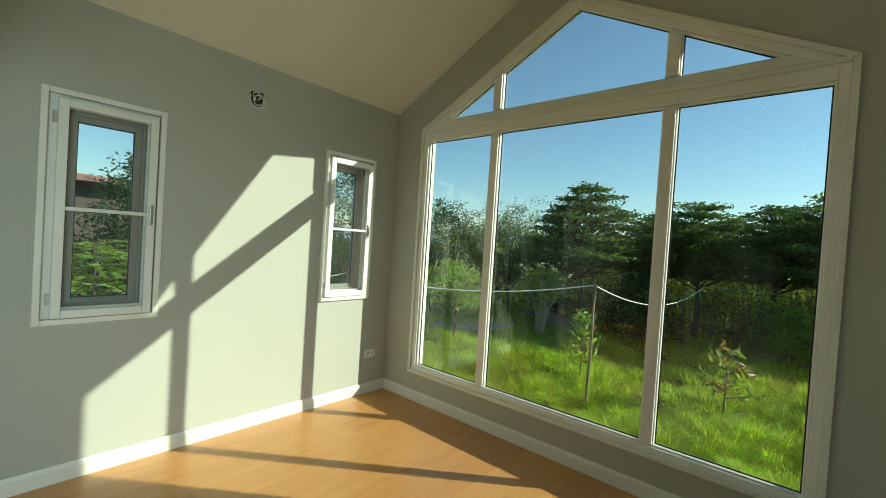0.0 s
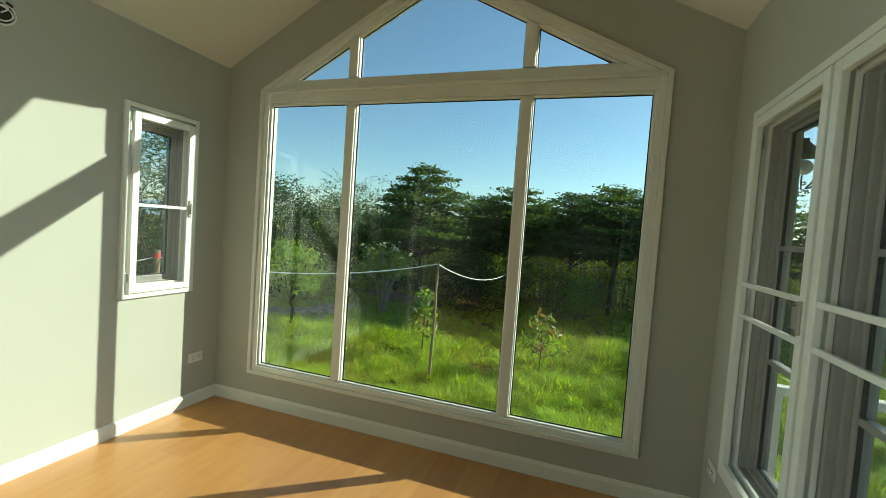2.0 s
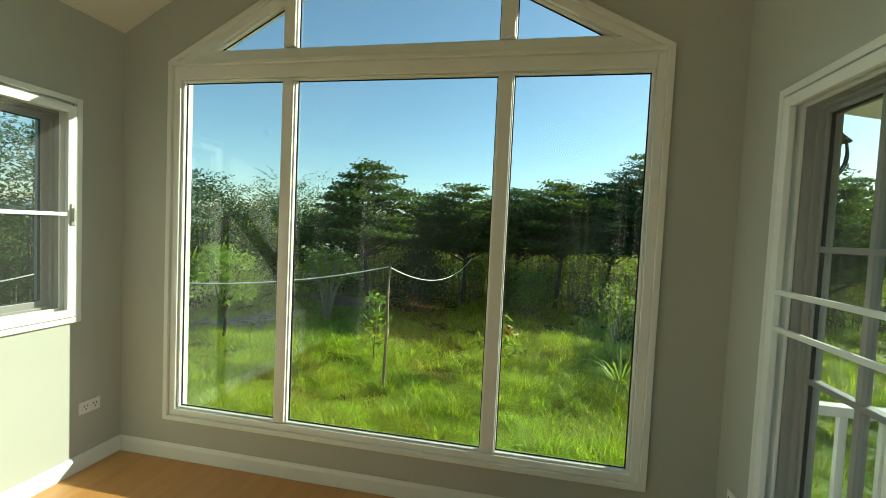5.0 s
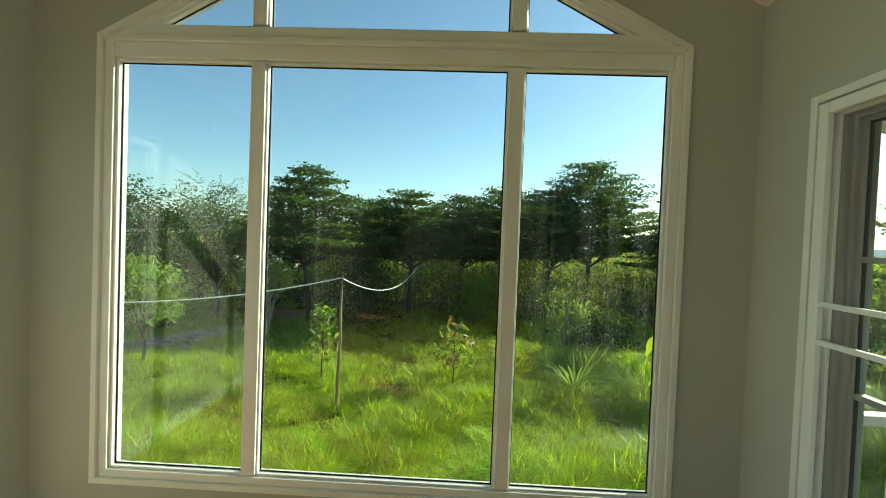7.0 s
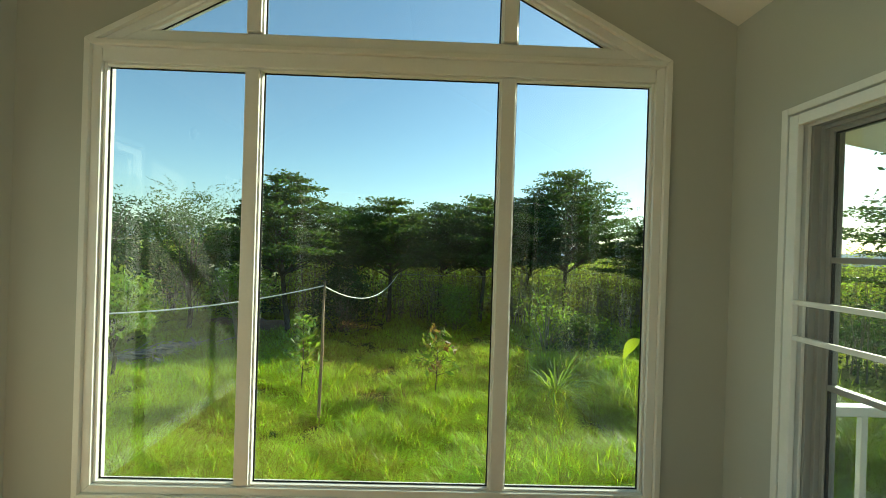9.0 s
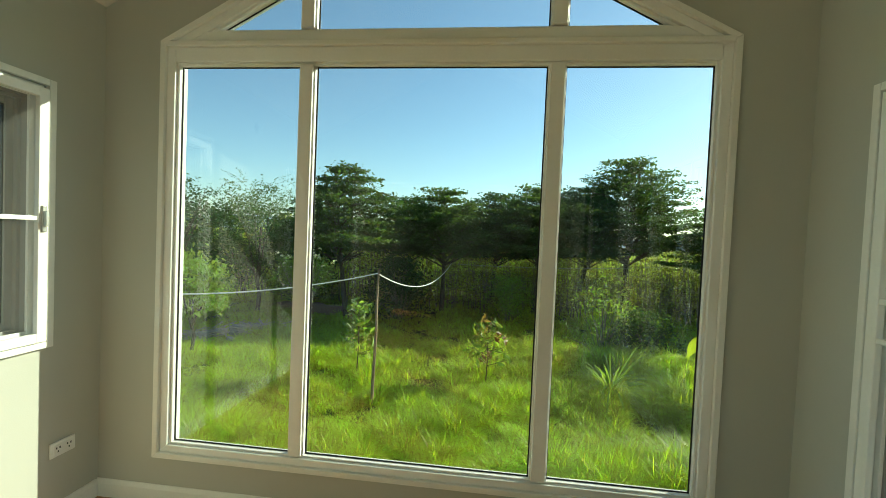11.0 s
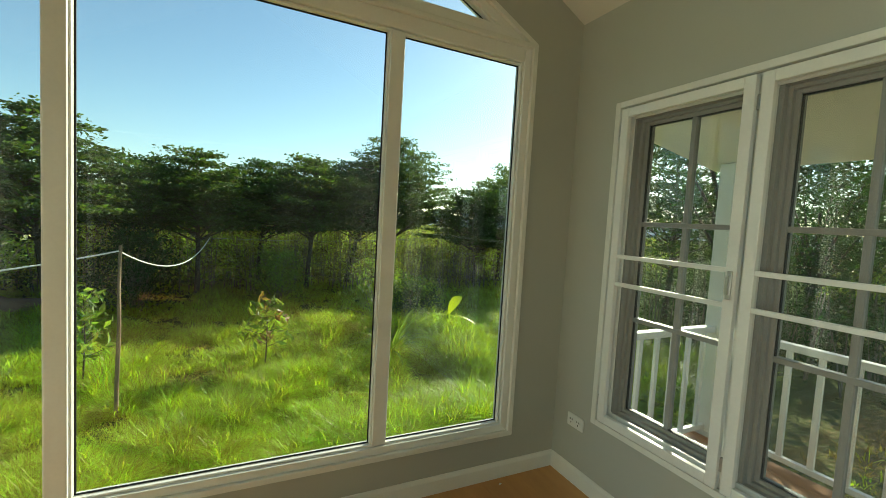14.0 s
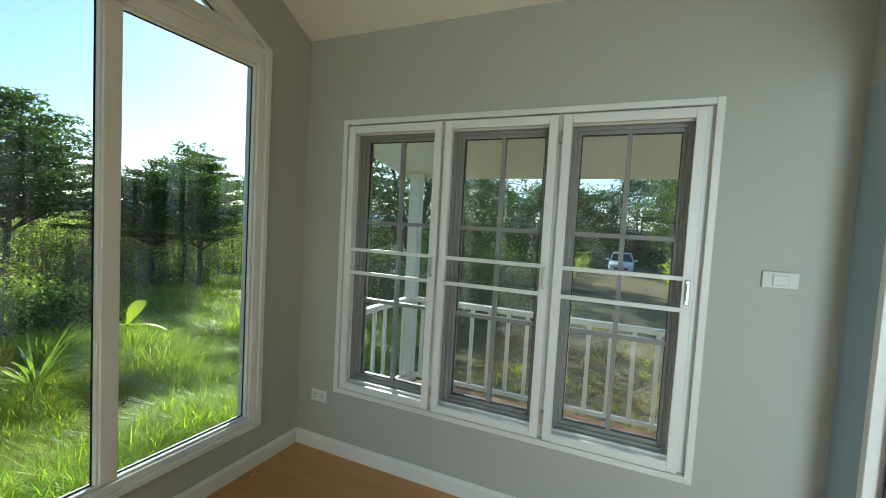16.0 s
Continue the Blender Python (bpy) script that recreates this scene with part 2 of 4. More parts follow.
def prism(bm, pts, y0, y1):
    """A convex outline of (x, z) drawn out from y0 to y1."""
    a = [bm.verts.new((x, y0, z)) for x, z in pts]
    b = [bm.verts.new((x, y1, z)) for x, z in pts]
    bm.faces.new(a)
    bm.faces.new(b[::-1])
    for i in range(len(pts)):
        j = (i + 1) % len(pts)
        bm.faces.new((a[i], b[i], b[j], a[j]))


def finish(bm, bevel=0.0, segments=2):
    bmesh.ops.recalc_face_normals(bm, faces=bm.faces[:])
    if bevel:
        sharp = [e for e in bm.edges if len(e.link_faces) == 2 and e.calc_face_angle(0) > 0.5]
        bmesh.ops.bevel(bm, geom=sharp, offset=bevel, segments=segments, profile=0.5, affect="EDGES", clamp_overlap=True)
    return bm


def part(name, bm, material, parent=None, label="", smooth=False):
    """Links a bmesh as one mesh object, under parent if there is one."""
    me = bpy.data.meshes.new(name)
    bm.to_mesh(me)
    bm.free()
    me.materials.append(material)
    if smooth:
        for p in me.polygons:
            p.use_smooth = True
    ob = new(name, me)
    if parent:
        ob.parent = parent
    if label:
        ob["label"] = label
    return ob


def thing(name, label, category="", group="", kind="", at=(0, 0, 0), rz=0):
    ob = new(name)
    ob.matrix_basis = pose(*at, 0, 0, rz)
    return tagged(ob, label, category, group, kind)


def glaze(ob, inward):
    """Lets only the room-side face of a pane carry the reflecting glass."""
    ob.data.materials.append(CLEAR)
    for p in ob.data.polygons:
        p.material_index = 0 if p.normal.dot(Vector(inward)) > 0.7 else 1
    return ob


def blocks(*boxes, bevel=0.0):
    bm = bmesh.new()
    for b in boxes:
        bx(bm, *b)
    return finish(bm, bevel)


def cyl(bm, p0, p1, r0, r1=None, n=12):
    p0, p1 = Vector(p0), Vector(p1)
    d = p1 - p0
    m = Matrix.Translation((p0 + p1) / 2) @ d.to_track_quat("Z", "Y").to_matrix().to_4x4()
    bmesh.ops.create_cone(bm, cap_ends=True, segments=n, radius1=r0, radius2=r0 if r1 is None else r1, depth=d.length, matrix=m)


# ---- the large structure ----
XL, XR, YB = -1.70, 1.69, -2.68          # inner wall faces; the gable wall's inner face is y = 0
T, SLOPE, RIDGE = 0.14, 0.535, 3.475


def roofline(x):
    return RIDGE - SLOPE * abs(x)


def opened(bm, u0, u1, z0, z1, holes, put):
    """A wall from u0 to u1 and z0 to z1 with rectangular holes (u0, u1, z0, z1), set block by block."""
    u = u0
    for a, b, c, d in sorted(holes):
        if a > u:
            put(bm, u, a, z0, z1)
        put(bm, a, b, z0, c)
        put(bm, a, b, d, z1)
        u = b
    if u < u1:
        put(bm, u, u1, z0, z1)


LEFT_WINDOWS = [(-2.385, -1.885, 0.875, 2.055), (-0.742, -0.28, 0.89, 2.066)]
BACK_WINDOW = (-3.65, -2.85, 0.25, 2.25)
RIGHT_WINDOW = (-2.205, -0.325, 0.43, 2.04)

bm = bmesh.new()
opened(bm, YB - 7.0, 0.0, 0.0, 2.57, LEFT_WINDOWS + [BACK_WINDOW], lambda b, a, c, z0, z1: bx(b, XL - T, XL, a, c, z0, z1) if z1 > z0 else None)
tagged(part("wall_west", finish(bm), WALL), "pale grey-green painted plaster wall with two casement openings", "wall", kind="structure")
bm = bmesh.new()
opened(bm, YB - 7.0, 0.0, 0.0, 2.57, [RIGHT_WINDOW, BACK_WINDOW], lambda b, a, c, z0, z1: bx(b, XR, XR + T, a, c, z0, z1) if z1 > z0 else None)
tagged(part("wall_east", finish(bm), WALL), "pale grey-green painted plaster wall with a triple window", "wall", kind="structure")

GX, GZ0, GZ1 = 1.345, 0.272, 2.372
bm = bmesh.new()
for s in (-1, 1):
    prism(bm, [(s * (XR + T), 0.0), (s * GX, 0.0), (s * GX, roofline(GX) + 0.02), (s * (XR + T), roofline(XR + T) + 0.02)], 0.0, T)
    prism(bm, [(s * GX, GZ1), (0, GZ1 + SLOPE * GX), (0, RIDGE + 0.02), (s * GX, roofline(GX) + 0.02)], 0.0, T)
prism(bm, [(-GX, 0.0), (GX, 0.0), (GX, GZ0), (-GX, GZ0)], 0.0, T)
tagged(part("wall_north", finish(bm), WALL), "pale grey-green gable wall round a house-shaped picture window", "wall", kind="structure")

bm = bmesh.new()
for s in (-1, 1):
    prism(bm, [(s * (XR + 0.5), roofline(XR + 0.5)), (0, RIDGE), (0, RIDGE + 0.03), (s * (XR + 0.5), roofline(XR + 0.5) + 0.03)], YB - 7.0, -0.001)
tagged(part("ceiling", finish(bm), CEIL), "cream painted vaulted ceiling with two slopes", "ceiling", kind="structure")
bm = bmesh.new()
for s in (-1, 1):
    prism(bm, [(s * (XR + 0.55), roofline(XR + 0.55) + 0.05), (0, RIDGE + 0.05), (0, RIDGE + 0.17), (s * (XR + 0.55), roofline(XR + 0.55) + 0.17)], YB - 7.1, 0.2)
tagged(part("roof", finish(bm), ROOFT), "red-brown roof over the gabled room", "roof", kind="structure")

# south wall: short blue-grey return, door opening, lintel; plain room behind
DOOR_X0, DOOR_X1, DOOR_Z = -1.25, 1.40, 2.06
bm = bmesh.new()
bx(bm, DOOR_X1 + 0.04, XR, YB - 0.12, YB, 0.0, DOOR_Z)
bx(bm, XL, DOOR_X0 - 0.04, YB - 0.12, YB, 0.0, DOOR_Z)
tagged(part("wall_south_return", finish(bm), BLUEWALL), "blue-grey painted wall return beside the doorway", "wall", kind="structure")
bm = bmesh.new()
prism(bm, [(XL, DOOR_Z), (XR, DOOR_Z), (XR, roofline(XR)), (0, RIDGE), (XL, roofline(XL))], YB - 0.12, YB)
tagged(part("wall_south_lintel", finish(bm), WALL), "pale grey-green wall above the doorway", "wall", kind="structure")
bm = bmesh.new()
prism(bm, [(XL - T, 0), (XR + T, 0), (XR + T, roofline(XR + T)), (0, RIDGE), (XL - T, roofline(XL - T))], YB - 7.12, YB - 7.0)
tagged(part("wall_south_far", finish(bm), WALL), "plain pale wall of the room behind", "wall", kind="structure")

door = thing("door_1", "white framed sliding door with taupe aluminium edge, open", "door", kind="structure")
part("door_frame", blocks((DOOR_X1 + 0.004, DOOR_X1 + 0.04, YB - 0.13, YB + 0.012, 0, DOOR_Z - 0.003), (DOOR_X0 - 0.04, DOOR_X0 - 0.004, YB - 0.13, YB + 0.012, 0, DOOR_Z - 0.003), bevel=0.003), WHITE, door, "white frame")
part("door_leaf", blocks((DOOR_X1 - 0.045, DOOR_X1 - 0.004, YB - 0.10, YB - 0.03, 0.012, DOOR_Z - 0.01), bevel=0.003), TAUPE, door, "taupe aluminium leaf edge")
part("gasket", blocks((DOOR_X1 - 0.026, DOOR_X1 - 0.020, YB - 0.031, YB - 0.026, 0.012, DOOR_Z - 0.01)), GASKET, door)

# floor: substrate and laminate boards
tagged(part("floor", blocks((XL - T, XR + T, YB - 7.12, T, -0.12, -0.010)), PLANK), "honey oak laminate floor", "floor", kind="structure")

# baseboards, with a chamfered top
def baseboard(name, path, label):
    bm = bmesh.new()
    for (x0, y0, x1, y1, nx, ny) in path:
        prof = [(0, 0), (0.014, 0), (0.014, 0.072), (0.007, 0.088), (0.004, 0.092), (0, 0.092)]
        a = [bm.verts.new((x0 + nx * d, y0 + ny * d, z)) for d, z in prof]
        b = [bm.verts.new((x1 + nx * d, y1 + ny * d, z)) for d, z in prof]
        bm.faces.new(a)
        bm.faces.new(b[::-1])
        for i in range(6):
            j = (i + 1) % 6
            bm.faces.new((a[i], b[i], b[j], a[j]))
    return tagged(part(name, finish(bm), TRIMW), label, "baseboard", kind="structure")


baseboard("baseboard_west", [(XL, YB, XL, -0.014, 1, 0)], "white painted skirting board with chamfered top")
baseboard("baseboard_north", [(XL, 0, XR, 0, 0, -1)], "white painted skirting board with chamfered top")
baseboard("baseboard_east", [(XR, YB, XR, -0.014, -1, 0)], "white painted skirting board with chamfered top")

# outer base of the house
tagged(part("foundation", blocks((XL - T, XR + T, YB - 7.12, T - 0.002, -1.6, -0.121)), CONCRETE), "concrete base under the raised house", "foundation", kind="structure")


# ---- the gable window ----
def bars(members, y0, y1, bevel=0.004):
    """Convex (x, z) outlines drawn out from y0 to y1."""
    bm = bmesh.new()
    for pts in members:
        prism(bm, pts, y0, y1)
    return finish(bm, bevel)


def house(hx, z0, z1):
    """The corners of the house-shaped outline, half width hx."""
    return [(-hx, z0), (hx, z0), (hx, z1), (0, z1 + SLOPE * hx), (-hx, z1)]


def ring(outer, inner):
    return [[outer[i], outer[(i + 1) % 5], inner[(i + 1) % 5], inner[i]] for i in range(5)]


gable = thing("window_1", "large white house-shaped picture window with six panes", "window", kind="structure")
O0 = house(1.375, 0.243, 2.386)
O1 = house(1.347, 0.271, 2.370)
O2 = house(1.305, 0.307, 2.345)
O3 = house(1.291, 0.318, 2.336)
for k, pts in enumerate(ring(O0, O1)):
    part("casing", bars([pts], -0.020, 0.004, 0.003), TRIMW, gable, "white wooden casing")
for k, pts in enumerate(ring(O1, O2)):
    part("window_frame", bars([pts], -0.002, 0.062, 0.003), WHITE, gable)
for k, pts in enumerate(ring(O2, O3)):
    part("sash_bead", bars([pts], 0.014, 0.047, 0.003), WHITE, gable)
MX = ((-0.648, -0.565), (0.558, 0.640))
TZ0, TZ1 = 2.272, 2.450


def under(x):
    return 2.336 + SLOPE * (1.291 - abs(x))


for a, b in MX:
    part("mullion", bars([[(a + 0.008, 0.319), (b - 0.008, 0.319), (b - 0.008, TZ0), (a + 0.008, TZ0)]], -0.006, 0.0465), WHITE, gable)
    part("mullion_bead", bars([[(a, 0.319), (b, 0.319), (b, TZ0), (a, TZ0)]], 0.010, 0.046), WHITE, gable)
    part("mullion", bars([[(a + 0.008, TZ1), (b - 0.008, TZ1), (b - 0.008, under(b - 0.008)), (a + 0.008, under(a + 0.008))]], -0.006, 0.0465), WHITE, gable)
    part("mullion_bead", bars([[(a, TZ1), (b, TZ1), (b, under(b)), (a, under(a))]], 0.010, 0.046), WHITE, gable)
for hx, y0, y1, z0, z1, paint in ((1.290, 0.014, 0.047, 0.0, 0.014, WHITE), (1.304, -0.001, 0.06, 0.014, 0.086, WHITE), (1.346, -0.021, 0.07, 0.086, 0.112, TRIMW),
                                  (1.300, 0.0, 0.06, 0.112, 0.164, WHITE), (1.130, 0.016, 0.047, 0.164, TZ1 - TZ0, WHITE)):
    part("transom", blocks((-hx, hx, y0, y1, TZ0 + z0, TZ0 + z1), bevel=0.004), paint, gable)

GLASS_Y = 0.040
panes = [[(-1.291, 0.318), (-0.648, 0.318), (-0.648, TZ0), (-1.291, TZ0)],
         [(-0.565, 0.318), (0.558, 0.318), (0.558, TZ0), (-0.565, TZ0)],
         [(0.640, 0.318), (1.291, 0.318), (1.291, TZ0), (0.640, TZ0)],
         [(-1.076, TZ1), (-0.648, TZ1), (-0.648, under(0.648))],
         [(-0.565, TZ1), (0.558, TZ1), (0.558, under(0.558)), (0, under(0)), (-0.565, under(0.565))],
         [(0.640, TZ1), (1.076, TZ1), (0.640, under(0.640))]]
for pts in panes:
    glaze(part("pane", bars([pts], GLASS_Y, GLASS_Y + 0.006, 0), GLASS, gable, "clear glass pane"), (0, -1, 0))
    c = Vector((sum(p[0] for p in pts) / len(pts), sum(p[1] for p in pts) / len(pts)))
    strips = []
    for i in range(len(pts)):
        a, b = Vector(pts[i]), Vector(pts[(i + 1) % len(pts)])
        e = (b - a).normalized()
        nrm = Vector((-e.y, e.x))
        if nrm.dot(c - a) < 0:
            nrm = -nrm
        strips.append([tuple(a), tuple(b), tuple(b + nrm * 0.006), tuple(a + nrm * 0.006)])
    part("gasket", bars(strips, GLASS_Y - 0.004, GLASS_Y - 0.0005, 0), GASKET, gable, "thin black seal")


# ---- hinged windows with inner screens ----
def wall_block(side):
    """Blocks given by place along the wall, height and depth outwards."""
    def put(u0, u1, z0, z1, w0, w1):
        return (XR + w0, XR + w1, u0, u1, z0, z1) if side > 0 else (XL - w1, XL - w0, u0, u1, z0, z1)
    return put


def rect_ring(P, u0, u1, z0, z1, wd, w0, w1):
    return [P(u0, u0 + wd, z0, z1, w0, w1), P(u1 - wd, u1, z0, z1, w0, w1), P(u0 + wd, u1 - wd, z0, z0 + wd, w0, w1), P(u0 + wd, u1 - wd, z1 - wd, z1, w0, w1)]


def hinged_window(name, side, outer, sashes, label, bars_z, glaze_v, glaze_z, hinge_low):
    P = wall_block(side)
    win = thing(name, label, "window", kind="structure")
    u0, u1, z0, z1 = outer
    for b in rect_ring(P, u0, u1, z0, z1, 0.030, -0.020, 0.004):
        part("casing", blocks(b, bevel=0.003), TRIMW, win)
    for b in rect_ring(P, u0 + 0.027, u1 - 0.027, z0 + 0.027, z1 - 0.027, 0.060, 0.016, 0.029):
        part("window_frame", blocks(b, bevel=0.002), WHITE, win)
    for i, (a, b, c, d) in enumerate(sashes):
        if i:
            e = sashes[i - 1][0]
            part("window_frame", blocks(P(b - 0.030, e + 0.030, c, d, 0.010, 0.0285), bevel=0.002), WHITE, win)
        sc = part("screen_frame", blocks(*rect_ring(P, a, b, c, d, 0.042, -0.030, -0.006), bevel=0.003), WHITE, win, "white inner screen frame")
        for z in bars_z:
            part("bar", blocks(P(a + 0.040, b - 0.040, z - 0.010, z + 0.010, -0.027, -0.012), bevel=0.002), WHITE, sc)
        hu = b - 0.021 if hinge_low else a + 0.021
        hd = blocks(P(hu - 0.010, hu + 0.010, 1.185 if side > 0 else 1.40, 1.295 if side > 0 else 1.52, -0.038, -0.030), bevel=0.003)
        zc = 1.24 if side > 0 else 1.46
        bx(hd, *P(hu - 0.005, hu + 0.005, zc - 0.035, zc + 0.035, -0.052, -0.037))
        part("handle", hd, STEEL, sc, "grey lever catch")
        for hz in (c + 0.10, d - 0.10):
            hv = a - 0.008 if hinge_low else b + 0.008
            bmh = blocks(P(hv - 0.010, hv + 0.010, hz - 0.028, hz + 0.028, -0.016, 0.013), bevel=0.002)
            part("hinge", bmh, STEEL, sc, "small steel hinge")
        # outer sash
        g = 0.030
        fw = 0.020 if side > 0 else 0.036
        sa, sb, scz, sd = a + g, b - g, c + g, d - g
        cs = part("sash", blocks(*rect_ring(P, sa - 0.042, sb + 0.042, scz - 0.042, sd + 0.042, 0.058, 0.030, T - 0.005), bevel=0.002), TAUPE, win, "taupe aluminium sash")
        part("sash_step", blocks(*rect_ring(P, sa + 0.012, sb - 0.012, scz + 0.012, sd - 0.012, 0.018, 0.058, T - 0.008), bevel=0.002), TAUPE, cs)
        part("sash_frame", blocks(*rect_ring(P, sa + 0.026, sb - 0.026, scz + 0.026, sd - 0.026, fw, 0.078, 0.125), bevel=0.003), TAUPE, cs)
        ga, gb, gc, gd = sa + fw + 0.024, sb - fw - 0.024, scz + fw + 0.024, sd - fw - 0.024
        part("gasket", blocks(*rect_ring(P, ga, gb, gc, gd, 0.006, 0.086, 0.098)), GASKET, cs)
        glaze(part("pane", blocks(P(ga - 0.002, gb + 0.002, gc - 0.002, gd + 0.002, 0.099, 0.104)), GLASS2, cs, "tinted glass pane"), (-side, 0, 0))
        bmq = bmesh.new()
        q = P(a + 0.041, b - 0.041, c + 0.041, d - 0.041, -0.011, -0.011)
        bmq.faces.new([bmq.verts.new(v) for v in ((q[0], q[2], q[4]), (q[0], q[3], q[4]), (q[0], q[3], q[5]), (q[0], q[2], q[5]))])
        part("fly_screen", bmq, SCREEN, sc, "fine grey fly screen")
        for k in range(glaze_v):
            u = ga + (gb - ga) * (k + 1) / (glaze_v + 1)
            part("glazing_bar", blocks(P(u - 0.011, u + 0.011, gc, gd, 0.085, 0.115), bevel=0.002), TAUPE, cs)
        for z in glaze_z:
            part("glazing_bar", blocks(P(ga, gb, z - 0.011, z + 0.011, 0.083, 0.117), bevel=0.002), TAUPE, cs)
    return win


hinged_window("window_2", -1, (-2.412, -1.863, 0.850, 2.078), [(-2.345, -1.905, 0.885, 2.030)], "tall white framed window with inner screen and taupe sash", [1.462], 0, [], True)
hinged_window("window_3", -1, (-0.766, -0.256, 0.866, 2.090), [(-0.715, -0.296, 0.901, 2.042)], "narrow white framed window beside the gable wall", [1.462], 0, [], True)
hinged_window("window_4", 1, (-2.232, -0.298, 0.402, 2.066), [(-0.952, -0.348, 0.440, 2.024), (-1.562, -0.970, 0.440, 2.024), (-2.172, -1.585, 0.440, 2.024)],
              "triple white framed window with screens and taupe glazed sashes", [1.297, 1.160], 1, [1.463, 0.980], False)


# ---- small fittings on the walls ----
def outlet(side, u, z, label):
    P = wall_block(side)
    ob = thing("wall_socket", label, "socket", group="wall sockets")
    part("plate", blocks(P(u - 0.060, u + 0.060, z - 0.036, z + 0.036, -0.010, 0.0), bevel=0.004), PLATE, ob)
    for du in (-0.026, 0.026):
        so = part("socket", blocks(P(u + du - 0.019, u + du + 0.019, z - 0.022, z + 0.022, -0.013, -0.009), bevel=0.002), PLATE, ob)
        bm = bmesh.new()
        for a, c in ((-0.008, 0.008), (0.008, 0.008), (0.0, -0.010)):
            bx(bm, *P(u + du + a - 0.0028, u + du + a + 0.0028, z + c - 0.0045, z + c + 0.0045, -0.0138, -0.012))
        part("slot", finish(bm), DARK, so, "dark contact slots")
    return ob


outlet(-1, -0.195, 0.358, "white double wall socket low on the sunlit wall")
outlet(1, -0.180, 0.345, "white double wall socket low beside the triple window")
P = wall_block(1)
sw = thing("light_switch", "cream wide light switch plate on the grey-green wall", "switch")
part("plate", blocks(P(-2.534, -2.411, 1.290, 1.358, -0.012, 0.0), bevel=0.004), SWITCHP, sw)
part("rocker", blocks(P(-2.498, -2.446, 1.303, 1.345, -0.017, -0.011), bevel=0.003), SWITCHP, sw)

# open junction box with a loop of cable, for a lamp not yet hung
jb = thing("junction_box", "open round junction box with a loop of white cable", "junction box")
JY, JZ = -1.33, 2.315
bm = bmesh.new()
for k in range(24):
    a0, a1 = k * math.tau / 24, (k + 1) * math.tau / 24
    cyl(bm, (XL + 0.004, JY + 0.052 * math.cos(a0), JZ + 0.052 * math.sin(a0)), (XL + 0.004, JY + 0.052 * math.cos(a1), JZ + 0.052 * math.sin(a1)), 0.005, n=6)
part("rim", bm, PLATE, jb, "white plastic rim", smooth=True)
# flat disc; near-black colour stands for the shade inside the box
bm = bmesh.new()
cyl(bm, (XL - 0.002, JY, JZ), (XL + 0.003, JY, JZ), 0.050, n=24)
part("recess", bm, mat("painted_recess_shade", (0.035, 0.034, 0.03), 0.7, var=0.05), jb, "flat disc with the recess's shade painted dark")


def cable(name, pts, r, material, parent, label=""):
    cu = bpy.data.curves.new(name, "CURVE")
    cu.dimensions, cu.bevel_depth, cu.bevel_resolution = "3D", r, 2
    sp = cu.splines.new("BEZIER")
    sp.bezier_points.add(len(pts) - 1)
    for bp, p in zip(sp.bezier_points, pts):
        bp.co, bp.handle_left_type, bp.handle_right_type = p, "AUTO", "AUTO"
    tmp = bpy.data.objects.new(name, cu)
    me = bpy.data.meshes.new_from_object(tmp)
    me.materials.clear()
    me.materials.append(material)
    bpy.data.objects.remove(tmp)
    ob = new(name, me)
    if parent:
        ob.parent = parent
    if label:
        ob["label"] = label
    return ob


loop = [(XL + 0.02 + 0.012 * math.sin(k), JY + 0.030 * math.cos(k * 0.62 + 1), JZ - 0.004 + 0.034 * math.sin(k * 0.62 + 1)) for k in range(15)]
cable("wire", [(XL + 0.002, JY, JZ)] + loop + [(XL + 0.02, JY - 0.038, JZ + 0.030)], 0.0036, PLATE, jb, "white cable")
cable("wire", [(XL + 0.018, JY - 0.046, JZ + 0.020), (XL + 0.02, JY - 0.050, JZ + 0.034), (XL + 0.018, JY - 0.040, JZ + 0.044)], 0.006, DARK, jb, "black taped end")
cable("wire", [(XL + 0.02, JY + 0.010, JZ + 0.050), (XL + 0.02, JY + 0.034, JZ + 0.040)], 0.006, DARK, jb, "black taped end")

# ---- porch beside the east wall ----
PX = 3.05
tagged(part("porch_floor", blocks((XR + T, PX + 0.10, YB - 0.1, 0.02, -0.25, -0.030)), CONCRETE), "raised porch floor slab", "porch", kind="structure")
bm = bmesh.new()
for y0, y1 in ((YB - 0.1, 0.12),):
    v = [bm.verts.new(p) for p in ((XR + T, y0, 2.15), (PX + 0.15, y0, 1.912), (PX + 0.15, y1, 1.912), (XR + T, y1, 2.15),
                                   (XR + T, y0, 2.27), (PX + 0.15, y0, 2.032), (PX + 0.15, y1, 2.032), (XR + T, y1, 2.27))]
    for f in ((0, 1, 2, 3), (7, 6, 5, 4), (0, 4, 5, 1), (1, 5, 6, 2), (2, 6, 7, 3), (3, 7, 4, 0)):
        bm.faces.new([v[i] for i in f])
tagged(part("porch_roof", finish(bm), SOFFIT), "cream boarded sloping porch roof", "roof", kind="structure")
porch_post = thing("porch_post", "white square porch post at the railing corner", "post", at=(PX, -0.08, -0.03))
part("shaft", blocks((-0.05, 0.05, -0.05, 0.05, 0, 1.965), bevel=0.006), RAILP, porch_post)
part("base", blocks((-0.062, 0.062, -0.062, 0.062, 0, 0.07), bevel=0.006), RAILP, porch_post)


